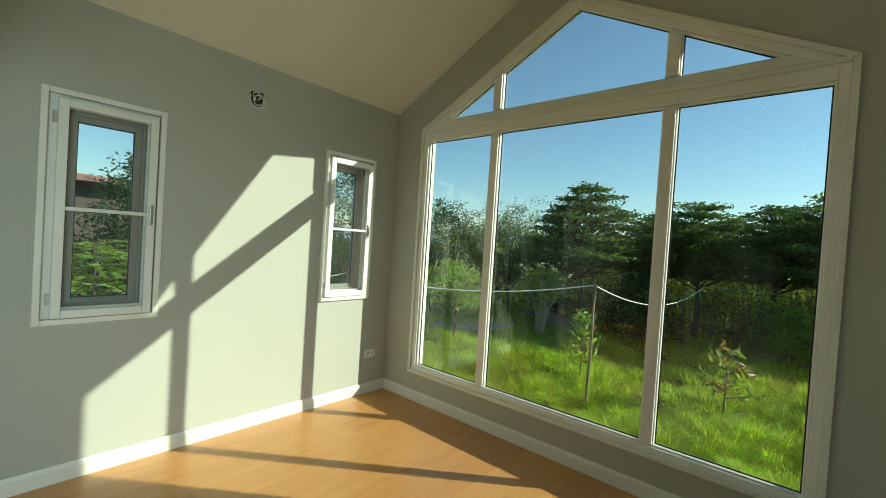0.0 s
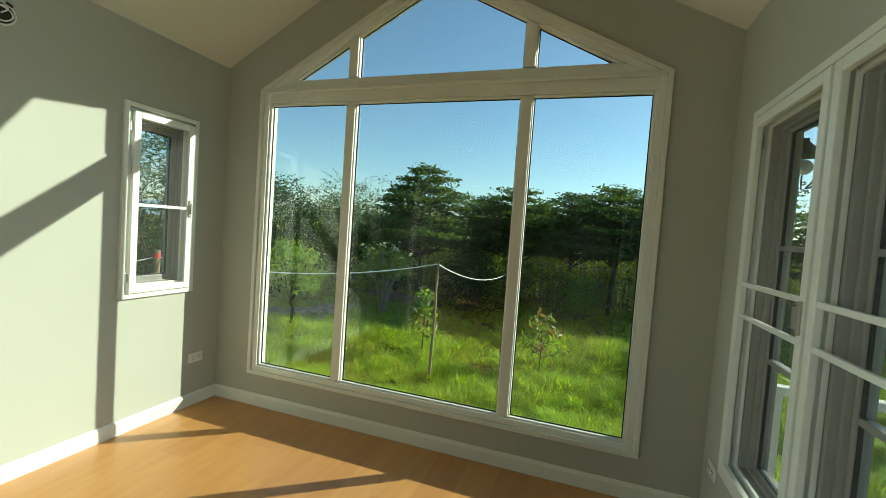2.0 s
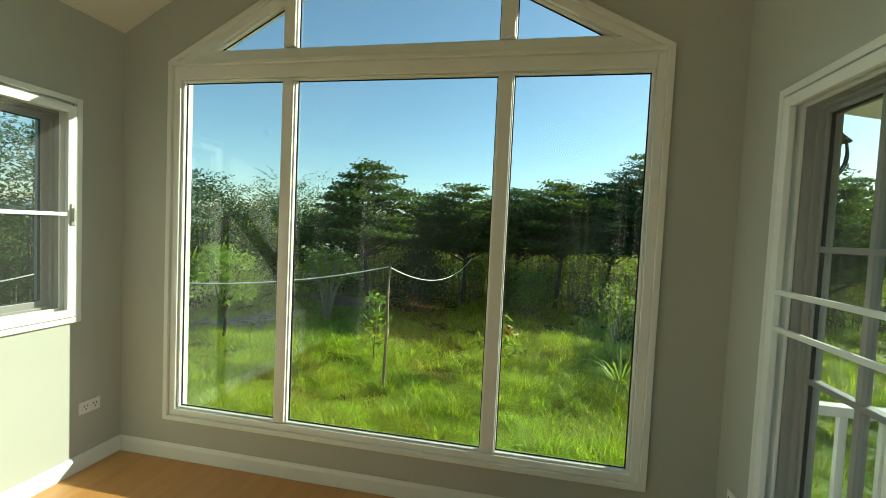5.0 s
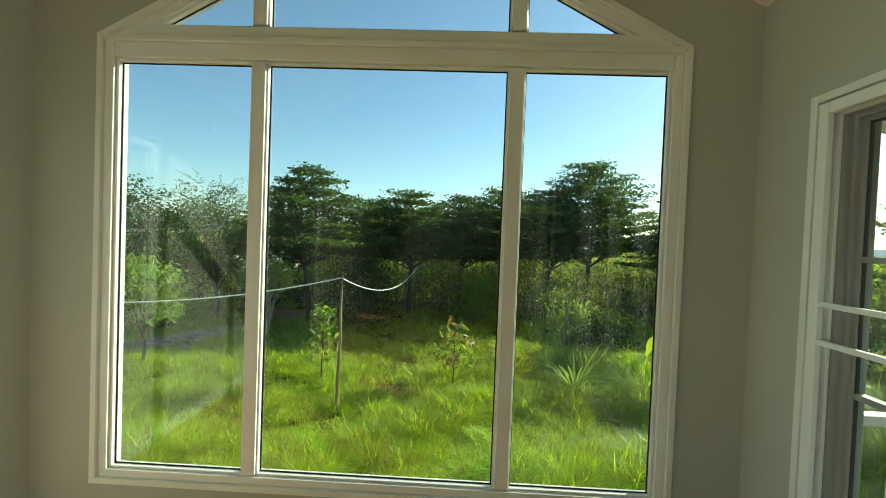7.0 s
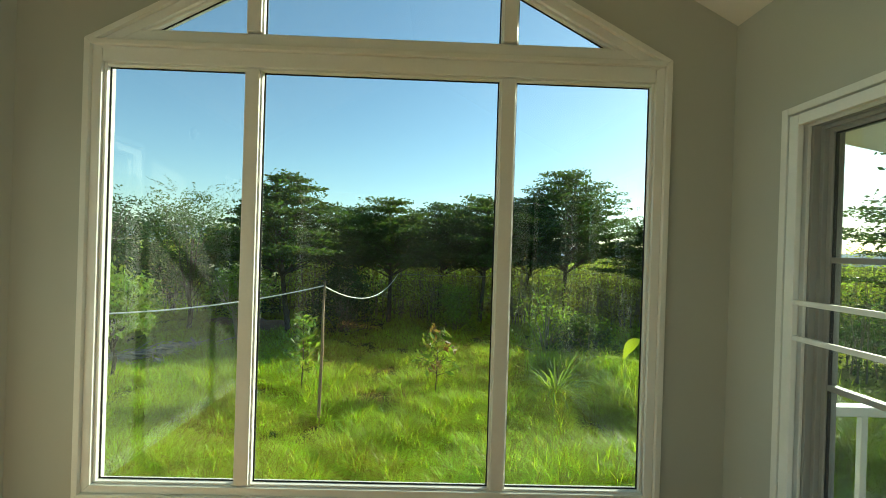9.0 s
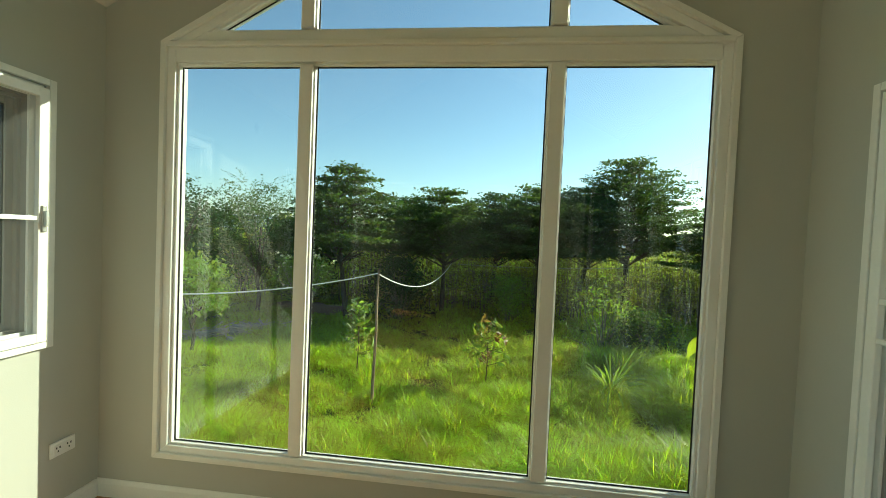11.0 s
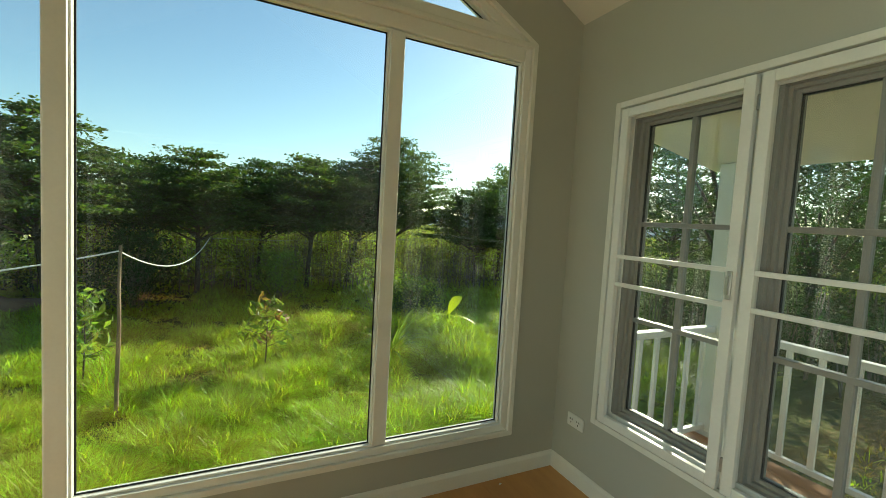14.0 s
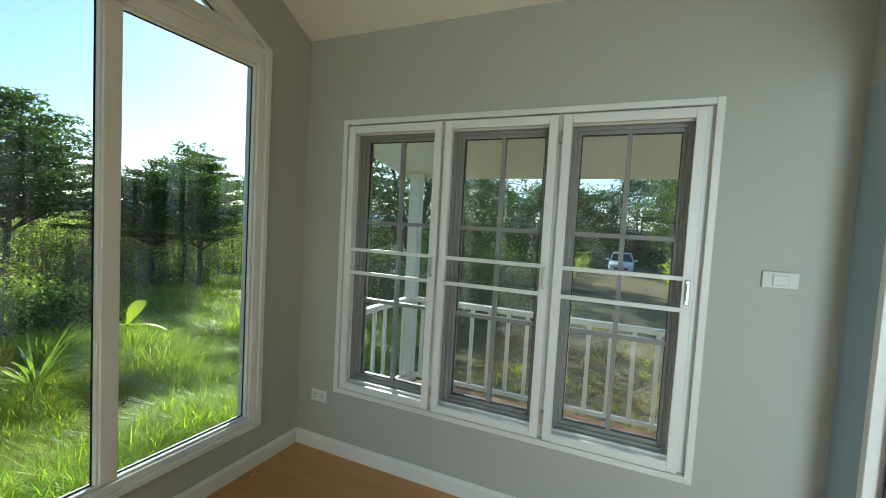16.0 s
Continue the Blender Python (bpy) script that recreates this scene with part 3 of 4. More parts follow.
def railing(label, a, b, n):
    """A railing between two plan points: top and bottom rail and n uprights."""
    a, b = Vector((*a, 0)), Vector((*b, 0))
    d = b - a
    ob = thing("railing", label, "railing", group="porch railings", at=(a.x, a.y, -0.03), rz=math.degrees(math.atan2(d.y, d.x)))
    L = d.length
    part("top_rail", blocks((0.05, L - 0.05, -0.030, 0.030, 0.780, 0.825), bevel=0.005), RAILP, ob)
    part("bottom_rail", blocks((0.05, L - 0.05, -0.018, 0.018, 0.075, 0.110), bevel=0.004), RAILP, ob)
    first = None
    for k in range(n):
        x = 0.05 + (L - 0.1) * (k + 0.5) / n
        if first is None:
            first = part("baluster", blocks((-0.016, 0.016, -0.012, 0.012, 0.108, 0.782), bevel=0.003), RAILP, ob)
            first.location.x = x
        else:
            o = first.copy()
            scene.collection.objects.link(o)
            o.location.x = x


railing("white painted porch railing with square balusters", (PX, -0.08), (PX, YB - 0.1), 16)
railing("white painted end railing of the porch", (XR + T, -0.08), (PX, -0.08), 7)

# lantern on the outer wall above the railing
ln = thing("wall_lantern", "black metal cage lantern hanging under the porch roof", "lantern", at=(XR + T, -0.16, 1.78))
part("bracket", blocks((0.0, 0.012, -0.03, 0.03, 0.10, 0.22), (0.0, 0.11, -0.008, 0.008, 0.19, 0.205), bevel=0.002), DARK, ln)
bm = bmesh.new()
cyl(bm, (0.10, 0, 0.12), (0.10, 0, 0.19), 0.075, 0.012, 14)
part("cap", bm, DARK, ln, "black cone cap")
for k in range(5):
    a = k * math.tau / 5
    pts = [(0.10 + math.cos(a) * q, math.sin(a) * q, z) for q, z in ((0.068, 0.12), (0.075, 0.06), (0.055, 0.0), (0.02, -0.03))]
    cable("cage_wire", pts, 0.004, DARK, ln)
bm = bmesh.new()
bmesh.ops.create_uvsphere(bm, u_segments=12, v_segments=8, radius=0.035, matrix=Matrix.Translation((0.10, 0, 0.07)))
part("bulb", bm, PLATE, ln, "white bulb", smooth=True)

# ---- ground ----
def height(x, y):
    z = -1.23 + 0.10 * noise.noise(Vector((x * 0.35, y * 0.35, 0))) + 0.055 * noise.noise(Vector((x * 1.3, y * 1.3, 3))) + 0.045 * noise.noise(Vector((x * 2.7, y * 2.7, 9)))
    z += 0.30 * math.exp(-(((x - 3.4) / 1.9) ** 2 + ((y - 6.6) / 1.7) ** 2))
    far = math.hypot(x, y)
    if far > 40:
        z -= min((far - 40) * 0.01, 4)
    return z


def axis(lo, hi, step, reach):
    near = list(np.arange(lo, hi + 1e-6, step))
    out, s = [], step
    v = hi
    while v < reach:
        s *= 1.35
        v += s
        out.append(v)
    back, s, v = [], step, lo
    while v > -reach:
        s *= 1.35
        v -= s
        back.append(v)
    return back[::-1] + near + out


class Geo:
    """Collects vertices and faces in bulk and makes one mesh of them."""

    def __init__(self):
        self.v, self.f, self.n = [], [], 0

    def add(self, v, f):
        self.v.append(np.asarray(v, dtype=np.float32))
        self.f.append((np.asarray(f, dtype=np.int32) + self.n))
        self.n += len(v)

    def tube(self, pts, radii, sides=6):
        pts = [Vector(p) for p in pts]
        vs, fs = [], []
        for i, p in enumerate(pts):
            d = (pts[min(i + 1, len(pts) - 1)] - pts[max(i - 1, 0)]).normalized()
            q = d.to_track_quat("Z", "Y")
            for k in range(sides):
                a = k * math.tau / sides
                vs.append(p + q @ Vector((math.cos(a), math.sin(a), 0)) * radii[i])
        for i in range(len(pts) - 1):
            for k in range(sides):
                j = (k + 1) % sides
                fs.append((i * sides + k, i * sides + j, (i + 1) * sides + j, (i + 1) * sides + k))
        self.add([tuple(v) for v in vs], fs)

    def leaves(self, c, size, rng, aspect=0.45, up=0.35, along=None, droop=0.0):
        """Diamond leaves, slightly folded, at the places c (n x 3)."""
        c = np.asarray(c, dtype=np.float32)
        n = len(c)
        if along is None:
            d = rng.normal(size=(n, 3))
            d[:, 2] = d[:, 2] * up - droop
        else:
            d = np.asarray(along) + rng.normal(size=(n, 3)) * 0.25
        d /= np.linalg.norm(d, axis=1)[:, None] + 1e-9
        r = rng.normal(size=(n, 3))
        s = np.cross(d, r)
        s /= np.linalg.norm(s, axis=1)[:, None] + 1e-9
        nn = np.cross(d, s)
        L = (size * rng.uniform(0.6, 1.25, n))[:, None]
        w = L * aspect * 0.5
        fold = L * 0.10
        base = c - d * L * 0.5
        v = np.stack([base, c + s * w + nn * fold, c + d * L * 0.5, c - s * w + nn * fold], 1).reshape(-1, 3)
        f = np.arange(4 * n, dtype=np.int32).reshape(-1, 4)
        self.add(v, f)

    def mesh(self, name, material, smooth=False):
        v, f = np.concatenate(self.v), np.concatenate(self.f)
        me = bpy.data.meshes.new(name)
        me.vertices.add(len(v))
        me.vertices.foreach_set("co", v.ravel())
        k = f.shape[1]
        me.loops.add(f.size)
        me.loops.foreach_set("vertex_index", f.ravel())
        me.polygons.add(len(f))
        me.polygons.foreach_set("loop_start", np.arange(0, f.size, k, dtype=np.int32))
        me.polygons.foreach_set("use_smooth", np.full(len(f), smooth))
        me.update(calc_edges=True)
        me.materials.append(material)
        return me

    def part(self, name, material, parent=None, label="", smooth=False):
        ob = new(name, self.mesh(name, material, smooth))
        if parent:
            ob.parent = parent
        if label:
            ob["label"] = label
        return ob


ax, ay = axis(-12, 14, 0.25, 2500), axis(-6, 17, 0.25, 2500)
gv = [(x, y, height(x, y)) for y in ay for x in ax]
W = len(ax)
gf = [(j * W + i, j * W + i + 1, (j + 1) * W + i + 1, (j + 1) * W + i) for j in range(len(ay) - 1) for i in range(W - 1)]
g = Geo()
g.add(gv, gf)
tagged(g.part("ground", GROUND, smooth=True), "rough grassy ground with bare brown soil", "ground", kind="structure")

# far hills, their distance haze put into the colour
g = Geo()
rng = np.random.default_rng(5)
hv, hf = [], []
N = 90
for k in range(N + 1):
    a = k * math.tau / N
    for (r, z) in ((700, -8), (760, 14 + 16 * noise.noise(Vector((math.cos(a) * 3, math.sin(a) * 3, 1))) + 5 * noise.noise(Vector((math.cos(a) * 11, math.sin(a) * 11, 1)))), (900, -8)):
        hv.append((r * math.cos(a), r * math.sin(a), z))
for k in range(N):
    for i in range(2):
        hf.append((k * 3 + i, k * 3 + 3 + i, k * 3 + 4 + i, k * 3 + 1 + i))
g.add(hv, hf)
tagged(g.part("backdrop", HILL, smooth=True), "low hills on the horizon with haze painted into their colour", "backdrop", kind="structure")


# ---- grass ----
def grass(label, x0, x1, y0, y1, tufts, per, lo, hi, wid, seed, keep=None, material=GRASS):
    """Tufts of arching blades, thick where the soil is good and thin between."""
    rng = np.random.default_rng(seed)
    c = rng.uniform((x0, y0), (x1, y1), (tufts, 2))
    clump = np.array([noise.noise(Vector((p[0] * 0.9, p[1] * 0.9, 7))) + 0.6 * noise.noise(Vector((p[0] * 3.2, p[1] * 3.2, 2))) for p in c])
    ok = clump > rng.uniform(-1.1, 0.0, tufts)
    if keep is not None:
        ok &= np.array([keep(p[0], p[1]) for p in c])
    c, clump = np.repeat(c[ok], per, 0), np.repeat(clump[ok], per)
    n = len(c)
    tall = np.repeat(rng.uniform(0.55, 1.3, n // per), per) * (0.45 + 1.15 * np.clip(clump + 0.3, 0, 1))
    a = rng.uniform(0, math.tau, n)
    d = np.stack([np.cos(a), np.sin(a)], 1)
    s = np.stack([-np.sin(a), np.cos(a)], 1)
    c = c + d * np.abs(rng.normal(size=n) * 0.045)[:, None] + rng.normal(size=(n, 2)) * 0.02
    z = np.array([height(p[0], p[1]) for p in c]) - 0.01
    L = rng.uniform(lo, hi, n) * tall
    lean = rng.uniform(0.3, 1.6, n)
    w = wid * rng.uniform(0.6, 1.3, n)
    rows = []
    for f, wf in ((0.0, 0.8), (0.55, 1.0), (1.0, 0.08)):
        off = d * (L * lean * f * f)[:, None]
        h = z + L * (f - 0.35 * lean * f * f)
        for sg in (-1, 1):
            q = c + off + s * (w * wf * 0.5 * sg)[:, None]
            rows.append(np.column_stack([q, h]))
    v = np.stack(rows, 1).reshape(-1, 3)
    b = (np.arange(n) * 6)[:, None]
    f = np.concatenate([b + np.array([[2 * k, 2 * k + 1, 2 * k + 3, 2 * k + 2]]) for k in range(2)])
    g = Geo()
    g.add(v, f)
    return tagged(g.part("grass", material), label, "grass", kind="stuff")


def DRY(x, y):
    """Where the lawn has withered."""
    m = noise.noise(Vector((x * 0.55, y * 0.8, 31))) + 0.5 * noise.noise(Vector((x * 1.9, y * 1.9, 33)))
    return m > 0.46 or math.hypot((x + 0.55) * 0.6, y - 5.2) < 0.42 + 0.2 * m or math.hypot((x - 1.55) * 0.8, y - 3.25) < 0.34 + 0.2 * m


def lawn(x, y):
    bare = math.hypot(x - 1.5, (y - 3.2) * 1.1) < 0.28 or math.hypot((x + 0.7) * 0.8, y - 5.3) < 0.25
    dry = DRY(x, y)
    return not bare and not (dry and (int(x * 977) + int(y * 613)) % 3) and math.hypot(x + 1.35, y - 4.0) > 0.16


grass("bright green unmown grass close to the house", -4.0, 4.5, 0.3, 1.9, 900, 14, 0.16, 0.34, 0.009, 10, lawn)
grass("bright green unmown lawn in clumps", -6.2, 6.2, 1.9, 5.0, 13000, 26, 0.13, 0.29, 0.0075, 11, lawn)
grass("bright green unmown lawn behind the pole", -8.6, 7.8, 5.0, 8.6, 10000, 20, 0.14, 0.30, 0.0095, 12, lawn)
grass("dry brownish grass in withered patches of the lawn", -7.0, 6.5, 1.8, 8.0, 7000, 9, 0.10, 0.24, 0.010, 16, DRY, STRAW)
grass("shaded green grass under the trees", -11.0, 12.0, 8.2, 14.5, 14000, 12, 0.13, 0.30, 0.016, 13)
grass("long bright grass on the rise by the porch", 2.2, 8.5, 2.2, 7.6, 3600, 24, 0.22, 0.46, 0.010, 18)
track = random.Random(3)
grass("patchy grass beside the porch", 3.3, 16.0, -7.0, 0.3, 1300, 9, 0.10, 0.24, 0.013, 14, lambda x, y: not (x > 5 and y < -0.5 and track.random() < 0.8))
grass("dry straw-coloured grass beside the porch", 3.4, 14.0, -6.0, 0.6, 2000, 8, 0.06, 0.18, 0.012, 17, lambda x, y: not (x > 8 and track.random() < 0.6), STRAW)
grass("grass below the west windows", -9.0, -1.9, -6.0, 0.3, 900, 9, 0.12, 0.3, 0.014, 15)


# ---- trees ----
def layered_tree(label, at, top, radius, crown0, seed, tiers=7, dense=1.0, material=LEAF, leaf=0.125, group="garden trees", cone=0.0):
    """A tree with flat, spreading tiers of branches; heights above its foot."""
    rng = np.random.default_rng(seed)
    gz = height(*at)
    ob = thing("tree", label, "tree", group=group, at=(at[0], at[1], gz - 0.05), rz=float(rng.uniform(0, 360)))
    H = top - 0.20 - gz
    c0 = crown0 - gz
    wood, crown = Geo(), Geo()
    lean = rng.normal(size=2) * 0.06
    trunk = [(lean[0] * H * f + 0.05 * math.sin(5 * f + seed), lean[1] * H * f + 0.05 * math.cos(4 * f + seed), H * f * 0.96) for f in np.linspace(0, 1, 9)]
    wood.tube(trunk, [0.028 * H * (1 - 0.85 * f) * 0.6 + 0.012 for f in np.linspace(0, 1, 9)], 8)
    tiers = round(tiers * 1.2)
    for k in range(tiers):
        f = k / max(tiers - 1, 1)
        h = c0 + (H - c0) * f ** 0.9
        r = radius * (0.92 - 0.10 * abs(f - 0.25)) * (1 - f ** 2.4 * 0.68) * (1 - cone * f)
        nb = int(rng.integers(6, 9)) if f < 0.8 else 5
        a0 = rng.uniform(0, math.tau)
        for b in range(nb):
            a = a0 + b * math.tau / nb + rng.normal() * 0.22
            rr = r * rng.uniform(0.6, 1.2)
            rise = rng.uniform(0.02, 0.22) * rr + 0.03
            p0 = Vector((lean[0] * h, lean[1] * h, max(h - 0.32 * rr, c0 * 0.75)))
            p2 = Vector((math.cos(a) * rr, math.sin(a) * rr, h + rise * 0.6 + float(np.clip(rng.normal(), -1.5, 1.5)) * 0.10 * (1 - 0.6 * f)))
            p1 = p0.lerp(p2, 0.5) + Vector((0, 0, 0.10 * rr))
            wood.tube([p0, p1, p2], [0.012 + 0.010 * rr, 0.010, 0.004], 5)
            m = max(int(5.8 * rr * dense), 3)
            for q in range(m):
                t = 0.28 + 0.72 * (q + rng.uniform(0, 1)) / m
                c = p0.lerp(p1, t * 2) if t < 0.5 else p1.lerp(p2, t * 2 - 1)
                side = rng.normal() * 0.26 * rr * t
                c = np.array(c) + np.array([-math.sin(a) * side, math.cos(a) * side, 0.04 + rng.normal() * 0.03])
                cnt = int(rng.integers(34, 60))
                sp = rng.uniform(0.16, 0.30)
                pts = c + np.clip(rng.normal(size=(cnt, 3)), -1.6, 1.6) * (sp, sp, sp * 0.15)
                crown.leaves(pts, leaf, rng, 0.46, 0.30)
    wood.part("trunk", BARK, ob, smooth=True)
    crown.part("crown", material, ob)
    return ob


def leafy_tree(label, at, top, radius, crown0, seed, clusters=90, material=LEAFD, leaf=0.12, droop=0.0, group="broadleaved trees", name="tree", sprays=0.0, limb=1.0):
    """A rounded, gappy crown of leaf clumps on forking limbs."""
    rng = np.random.default_rng(seed)
    gz = height(*at)
    ob = thing(name, label, "tree" if name == "tree" else name, group=group, at=(at[0], at[1], gz - 0.05))
    H, c0 = top - gz, crown0 - gz
    wood, crown = Geo(), Geo()
    mid = (c0 + H) / 2
    ends = []
    for k in range(9):
        a = k * 2.4 + rng.normal() * 0.3
        e = Vector((math.cos(a) * radius * rng.uniform(0.35, 0.8), math.sin(a) * radius * rng.uniform(0.35, 0.8), rng.uniform(c0 + 0.25 * (H - c0), H * 0.95)))
        ends.append(e)
        s = Vector((0, 0, c0 * rng.uniform(0.6, 0.95)))
        wood.tube([s, s.lerp(e, 0.5) + Vector((rng.normal() * 0.1, rng.normal() * 0.1, 0.1)), e], [0.010 * H * limb, 0.006 * H * limb, 0.006 * limb], 5)
    wood.tube([(0, 0, 0), (0.04, 0.02, c0 * 0.5), (0, 0, c0), (0.05, 0, mid)], [0.020 * H, 0.017 * H, 0.014 * H, 0.008 * H], 8)
    for k in range(clusters):
        u = rng.normal(size=3)
        u /= np.linalg.norm(u)
        rad = rng.uniform(0.35, 1.0) ** 0.6
        c = np.array([u[0] * radius * rad, u[1] * radius * rad, mid + u[2] * (H - c0) / 2 * rad])
        c *= 1 + 0.12 * noise.noise(Vector(c * 1.5 + seed))
        cnt = int(rng.integers(28, 60))
        sp = rng.uniform(0.14, 0.30) * (radius / 1.8) ** 0.5
        pts = c + np.clip(rng.normal(size=(cnt, 3)), -1.6, 1.6) * (sp, sp, sp * 0.7)
        crown.leaves(pts, leaf, rng, 0.42, 0.6, droop=droop)
    if sprays:
        for k in range(int(60 * sprays)):
            a, h = rng.uniform(0, math.tau), rng.uniform(c0, H)
            p = np.array([math.cos(a), math.sin(a), 0]) * radius * rng.uniform(0.3, 0.8) + (0, 0, h)
            q = p + np.array([math.cos(a) * 0.5, math.sin(a) * 0.5, rng.uniform(-0.3, 0.5)])
            t = np.linspace(0, 1, 16)[:, None]
            crown.leaves(p + (q - p) * t + rng.normal(size=(16, 3)) * 0.03, leaf, rng, 0.3, 0.5)
    wood.part("trunk", BARK, ob, smooth=True)
    crown.part("crown", material, ob)
    return ob


TREE = "dark green tree with flat spreading tiers of branches"
layered_tree(TREE + ", pointed top", (-3.95, 10.5), 3.55, 2.27, 1.15, 21, 7, cone=0.2)
layered_tree(TREE + ", low and dark", (-6.1, 12.6), 2.35, 1.94, 0.40, 22, 6, material=LEAFD)
layered_tree(TREE, (-1.25, 12.3), 3.15, 2.16, 1.05, 23, 7)
layered_tree(TREE, (0.5, 14.3), 3.25, 2.27, 1.00, 24, 7, material=LEAFD)
layered_tree(TREE, (1.95, 12.6), 3.35, 2.05, 1.10, 25, 7)
layered_tree(TREE, (3.7, 14.6), 3.65, 2.27, 1.10, 26, 7, material=LEAFD)
layered_tree(TREE + ", tall and broad", (5.65, 15.2), 4.85, 3.13, 1.30, 27, 9, dense=0.95)
layered_tree(TREE, (9.0, 13.6), 2.9, 2.59, 0.70, 28, 7)
layered_tree(TREE, (-3.0, 14.5), 3.0, 2.27, 0.90, 29, 6, material=LEAFD)
layered_tree(TREE, (12.8, 16.5), 4.2, 2.81, 1.00, 30, 7)
layered_tree(TREE + ", beyond the porch", (11.5, 6.4), 4.0, 2.81, 1.00, 31, 6, dense=0.7)
layered_tree(TREE + ", sparse", (9.27, 11.66), 3.3, 2.4, 0.75, 46, 6, dense=0.75)
leafy_tree("slim tree with pale sparse top leaves", (10.8, 14.6), 4.3, 1.5, 1.2, 32, 45, LEAF, 0.16)
leafy_tree("dense dark broadleaved tree", (-9.2, 9.3), 3.0, 1.9, -0.6, 33, 170, LEAFD)
leafy_tree("dense dark broadleaved tree", (-11.8, 11.5), 3.4, 2.4, -0.4, 34, 170, LEAFD)
leafy_tree("feathery pale green tree with fine drooping sprays", (-7.0, 10.6), 3.1, 1.35, 0.0, 35, 110, LEAF, 0.085, 0.5, sprays=2.5, limb=0.5)
leafy_tree("young tree with hanging pale green leaves", (-5.75, 6.0), 0.95, 0.78, -0.35, 36, 52, LEAFY, 0.13, 1.1, group="saplings")
leafy_tree("dense dark broadleaved tree", (-9.4, 13.6), 2.7, 2.2, -0.6, 48, 210, LEAFD, 0.13)
leafy_tree("broadleaved tree beyond the dirt track", (15.5, 4.6), 4.4, 2.4, 0.4, 37, 200, LEAFD, 0.14)
leafy_tree("broadleaved tree beyond the dirt track", (21.0, 2.2), 4.1, 2.8, 0.0, 38, 260, LEAFD, 0.18)
leafy_tree("broadleaved tree beyond the dirt track", (24.0, 2.2), 4.4, 2.4, -0.2, 39, 240, LEAFD, 0.18)
leafy_tree("broadleaved tree beyond the dirt track", (17.5, -5.0), 5.8, 2.9, 0.2, 40, 330, LEAF, 0.17)
leafy_tree("broadleaved tree beyond the dirt track", (21.5, -8.2), 7.0, 3.6, 0.2, 41, 330, LEAFD, 0.19)
leafy_tree("broadleaved tree beyond the dirt track", (37.5, -6.6), 7.0, 3.2, -0.2, 42, 280, LEAFD, 0.22)
leafy_tree("broadleaved tree beyond the dirt track", (30.0, 8.5), 5.6, 3.2, -0.2, 43, 280, LEAFD, 0.22)
leafy_tree("broadleaved tree behind the parked car", (40.5, -2.8), 7.6, 3.7, -0.9, 48, 300, LEAFD, 0.26)
leafy_tree("broadleaved tree behind the parked car", (41.5, 2.6), 6.6, 3.6, -0.9, 49, 300, LEAF, 0.26)
leafy_tree("broadleaved tree behind the parked car", (42.0, -8.2), 7.4, 3.6, -0.9, 50, 300, LEAFD, 0.26)
leafy_tree("large dark tree with bare forking limbs beside the porch", (8.9, 3.1), 5.6, 2.1, 1.2, 47, 150, LEAFD, 0.13)
leafy_tree("dark tree beside the west windows", (-9.0, -0.1), 2.9, 1.2, -0.5, 44, 190, LEAFD, 0.10)
leafy_tree("dark tree beside the west windows", (-8.5, 4.2), 3.4, 1.9, -0.5, 45, 260, LEAFD, 0.11)


# ---- thicket behind the trees ----
def thicket(label, x0, x1, y0, y1, stems, top, seed, material, leaf=0.11, per=26):
    rng = np.random.default_rng(seed)
    wood, crown = Geo(), Geo()
    for k in range(stems):
        x, y = rng.uniform(x0, x1), rng.uniform(y0, y1)
        gz = height(x, y)
        H = (top - gz) * rng.uniform(0.55, 1.08)
        lx, ly = rng.normal(size=2) * 0.10 * H
        wood.tube([(x, y, gz - 0.05), (x + lx * 0.4, y + ly * 0.4, gz + H * 0.5), (x + lx, y + ly, gz + H)], [0.017, 0.013, 0.005], 4)
        k5 = max(per // 6, 3)
        t = rng.uniform(0.06, 1.05, k5)[:, None]
        hub = np.array((x, y, gz)) + np.array((lx, ly, H)) * t + rng.normal(size=(k5, 3)) * (0.24, 0.24, 0.10)
        pts = np.repeat(hub, 6, 0) + rng.normal(size=(k5 * 6, 3)) * leaf * 0.75
        crown.leaves(pts, leaf, rng, 0.42, 0.6)
    ob = thing("thicket", label, "thicket", kind="stuff")
    tagged(wood.part("stems", PALEBARK, ob), kind="stuff")
    tagged(crown.part("foliage", material, ob), kind="stuff")


thicket("dense thicket of thin leafy stems under the trees", -9.5, 4.0, 15.0, 18.0, 400, 2.0, 51, LEAFH, 0.16, 54)
thicket("lower thicket of thin leafy stems under the trees", 4.0, 10.5, 15.0, 18.0, 130, 1.25, 50, LEAFO, 0.13, 42)
thicket("sunlit olive stems and undergrowth", 0.2, 9.5, 13.0, 15.0, 190, 1.0, 52, LEAFO, 0.12, 42)
thicket("leafy undergrowth", -9.5, 0.5, 12.8, 15.0, 200, 1.25, 53, LEAFH, 0.14, 48)
thicket("far thicket of leafy stems", 9.0, 20.0, 12.5, 19.0, 380, 1.7, 54, LEAFH, 0.13, 60)
thicket("far green scrub", -30.0, 7.0, 26.0, 38.0, 600, 2.4, 55, LEAFH, 0.30, 46)
thicket("far low green scrub", 7.0, 42.0, 26.0, 38.0, 420, 0.7, 49, LEAFH, 0.26, 46)
thicket("far green scrub beyond the track", 38.5, 47.0, -20.0, 20.0, 800, 2.0, 56, LEAFD, 0.30, 46)
thicket("low green scrub along the dirt track", 16.0, 30.0, -10.0, -4.0, 260, 0.1, 59, LEAFH, 0.18, 48)
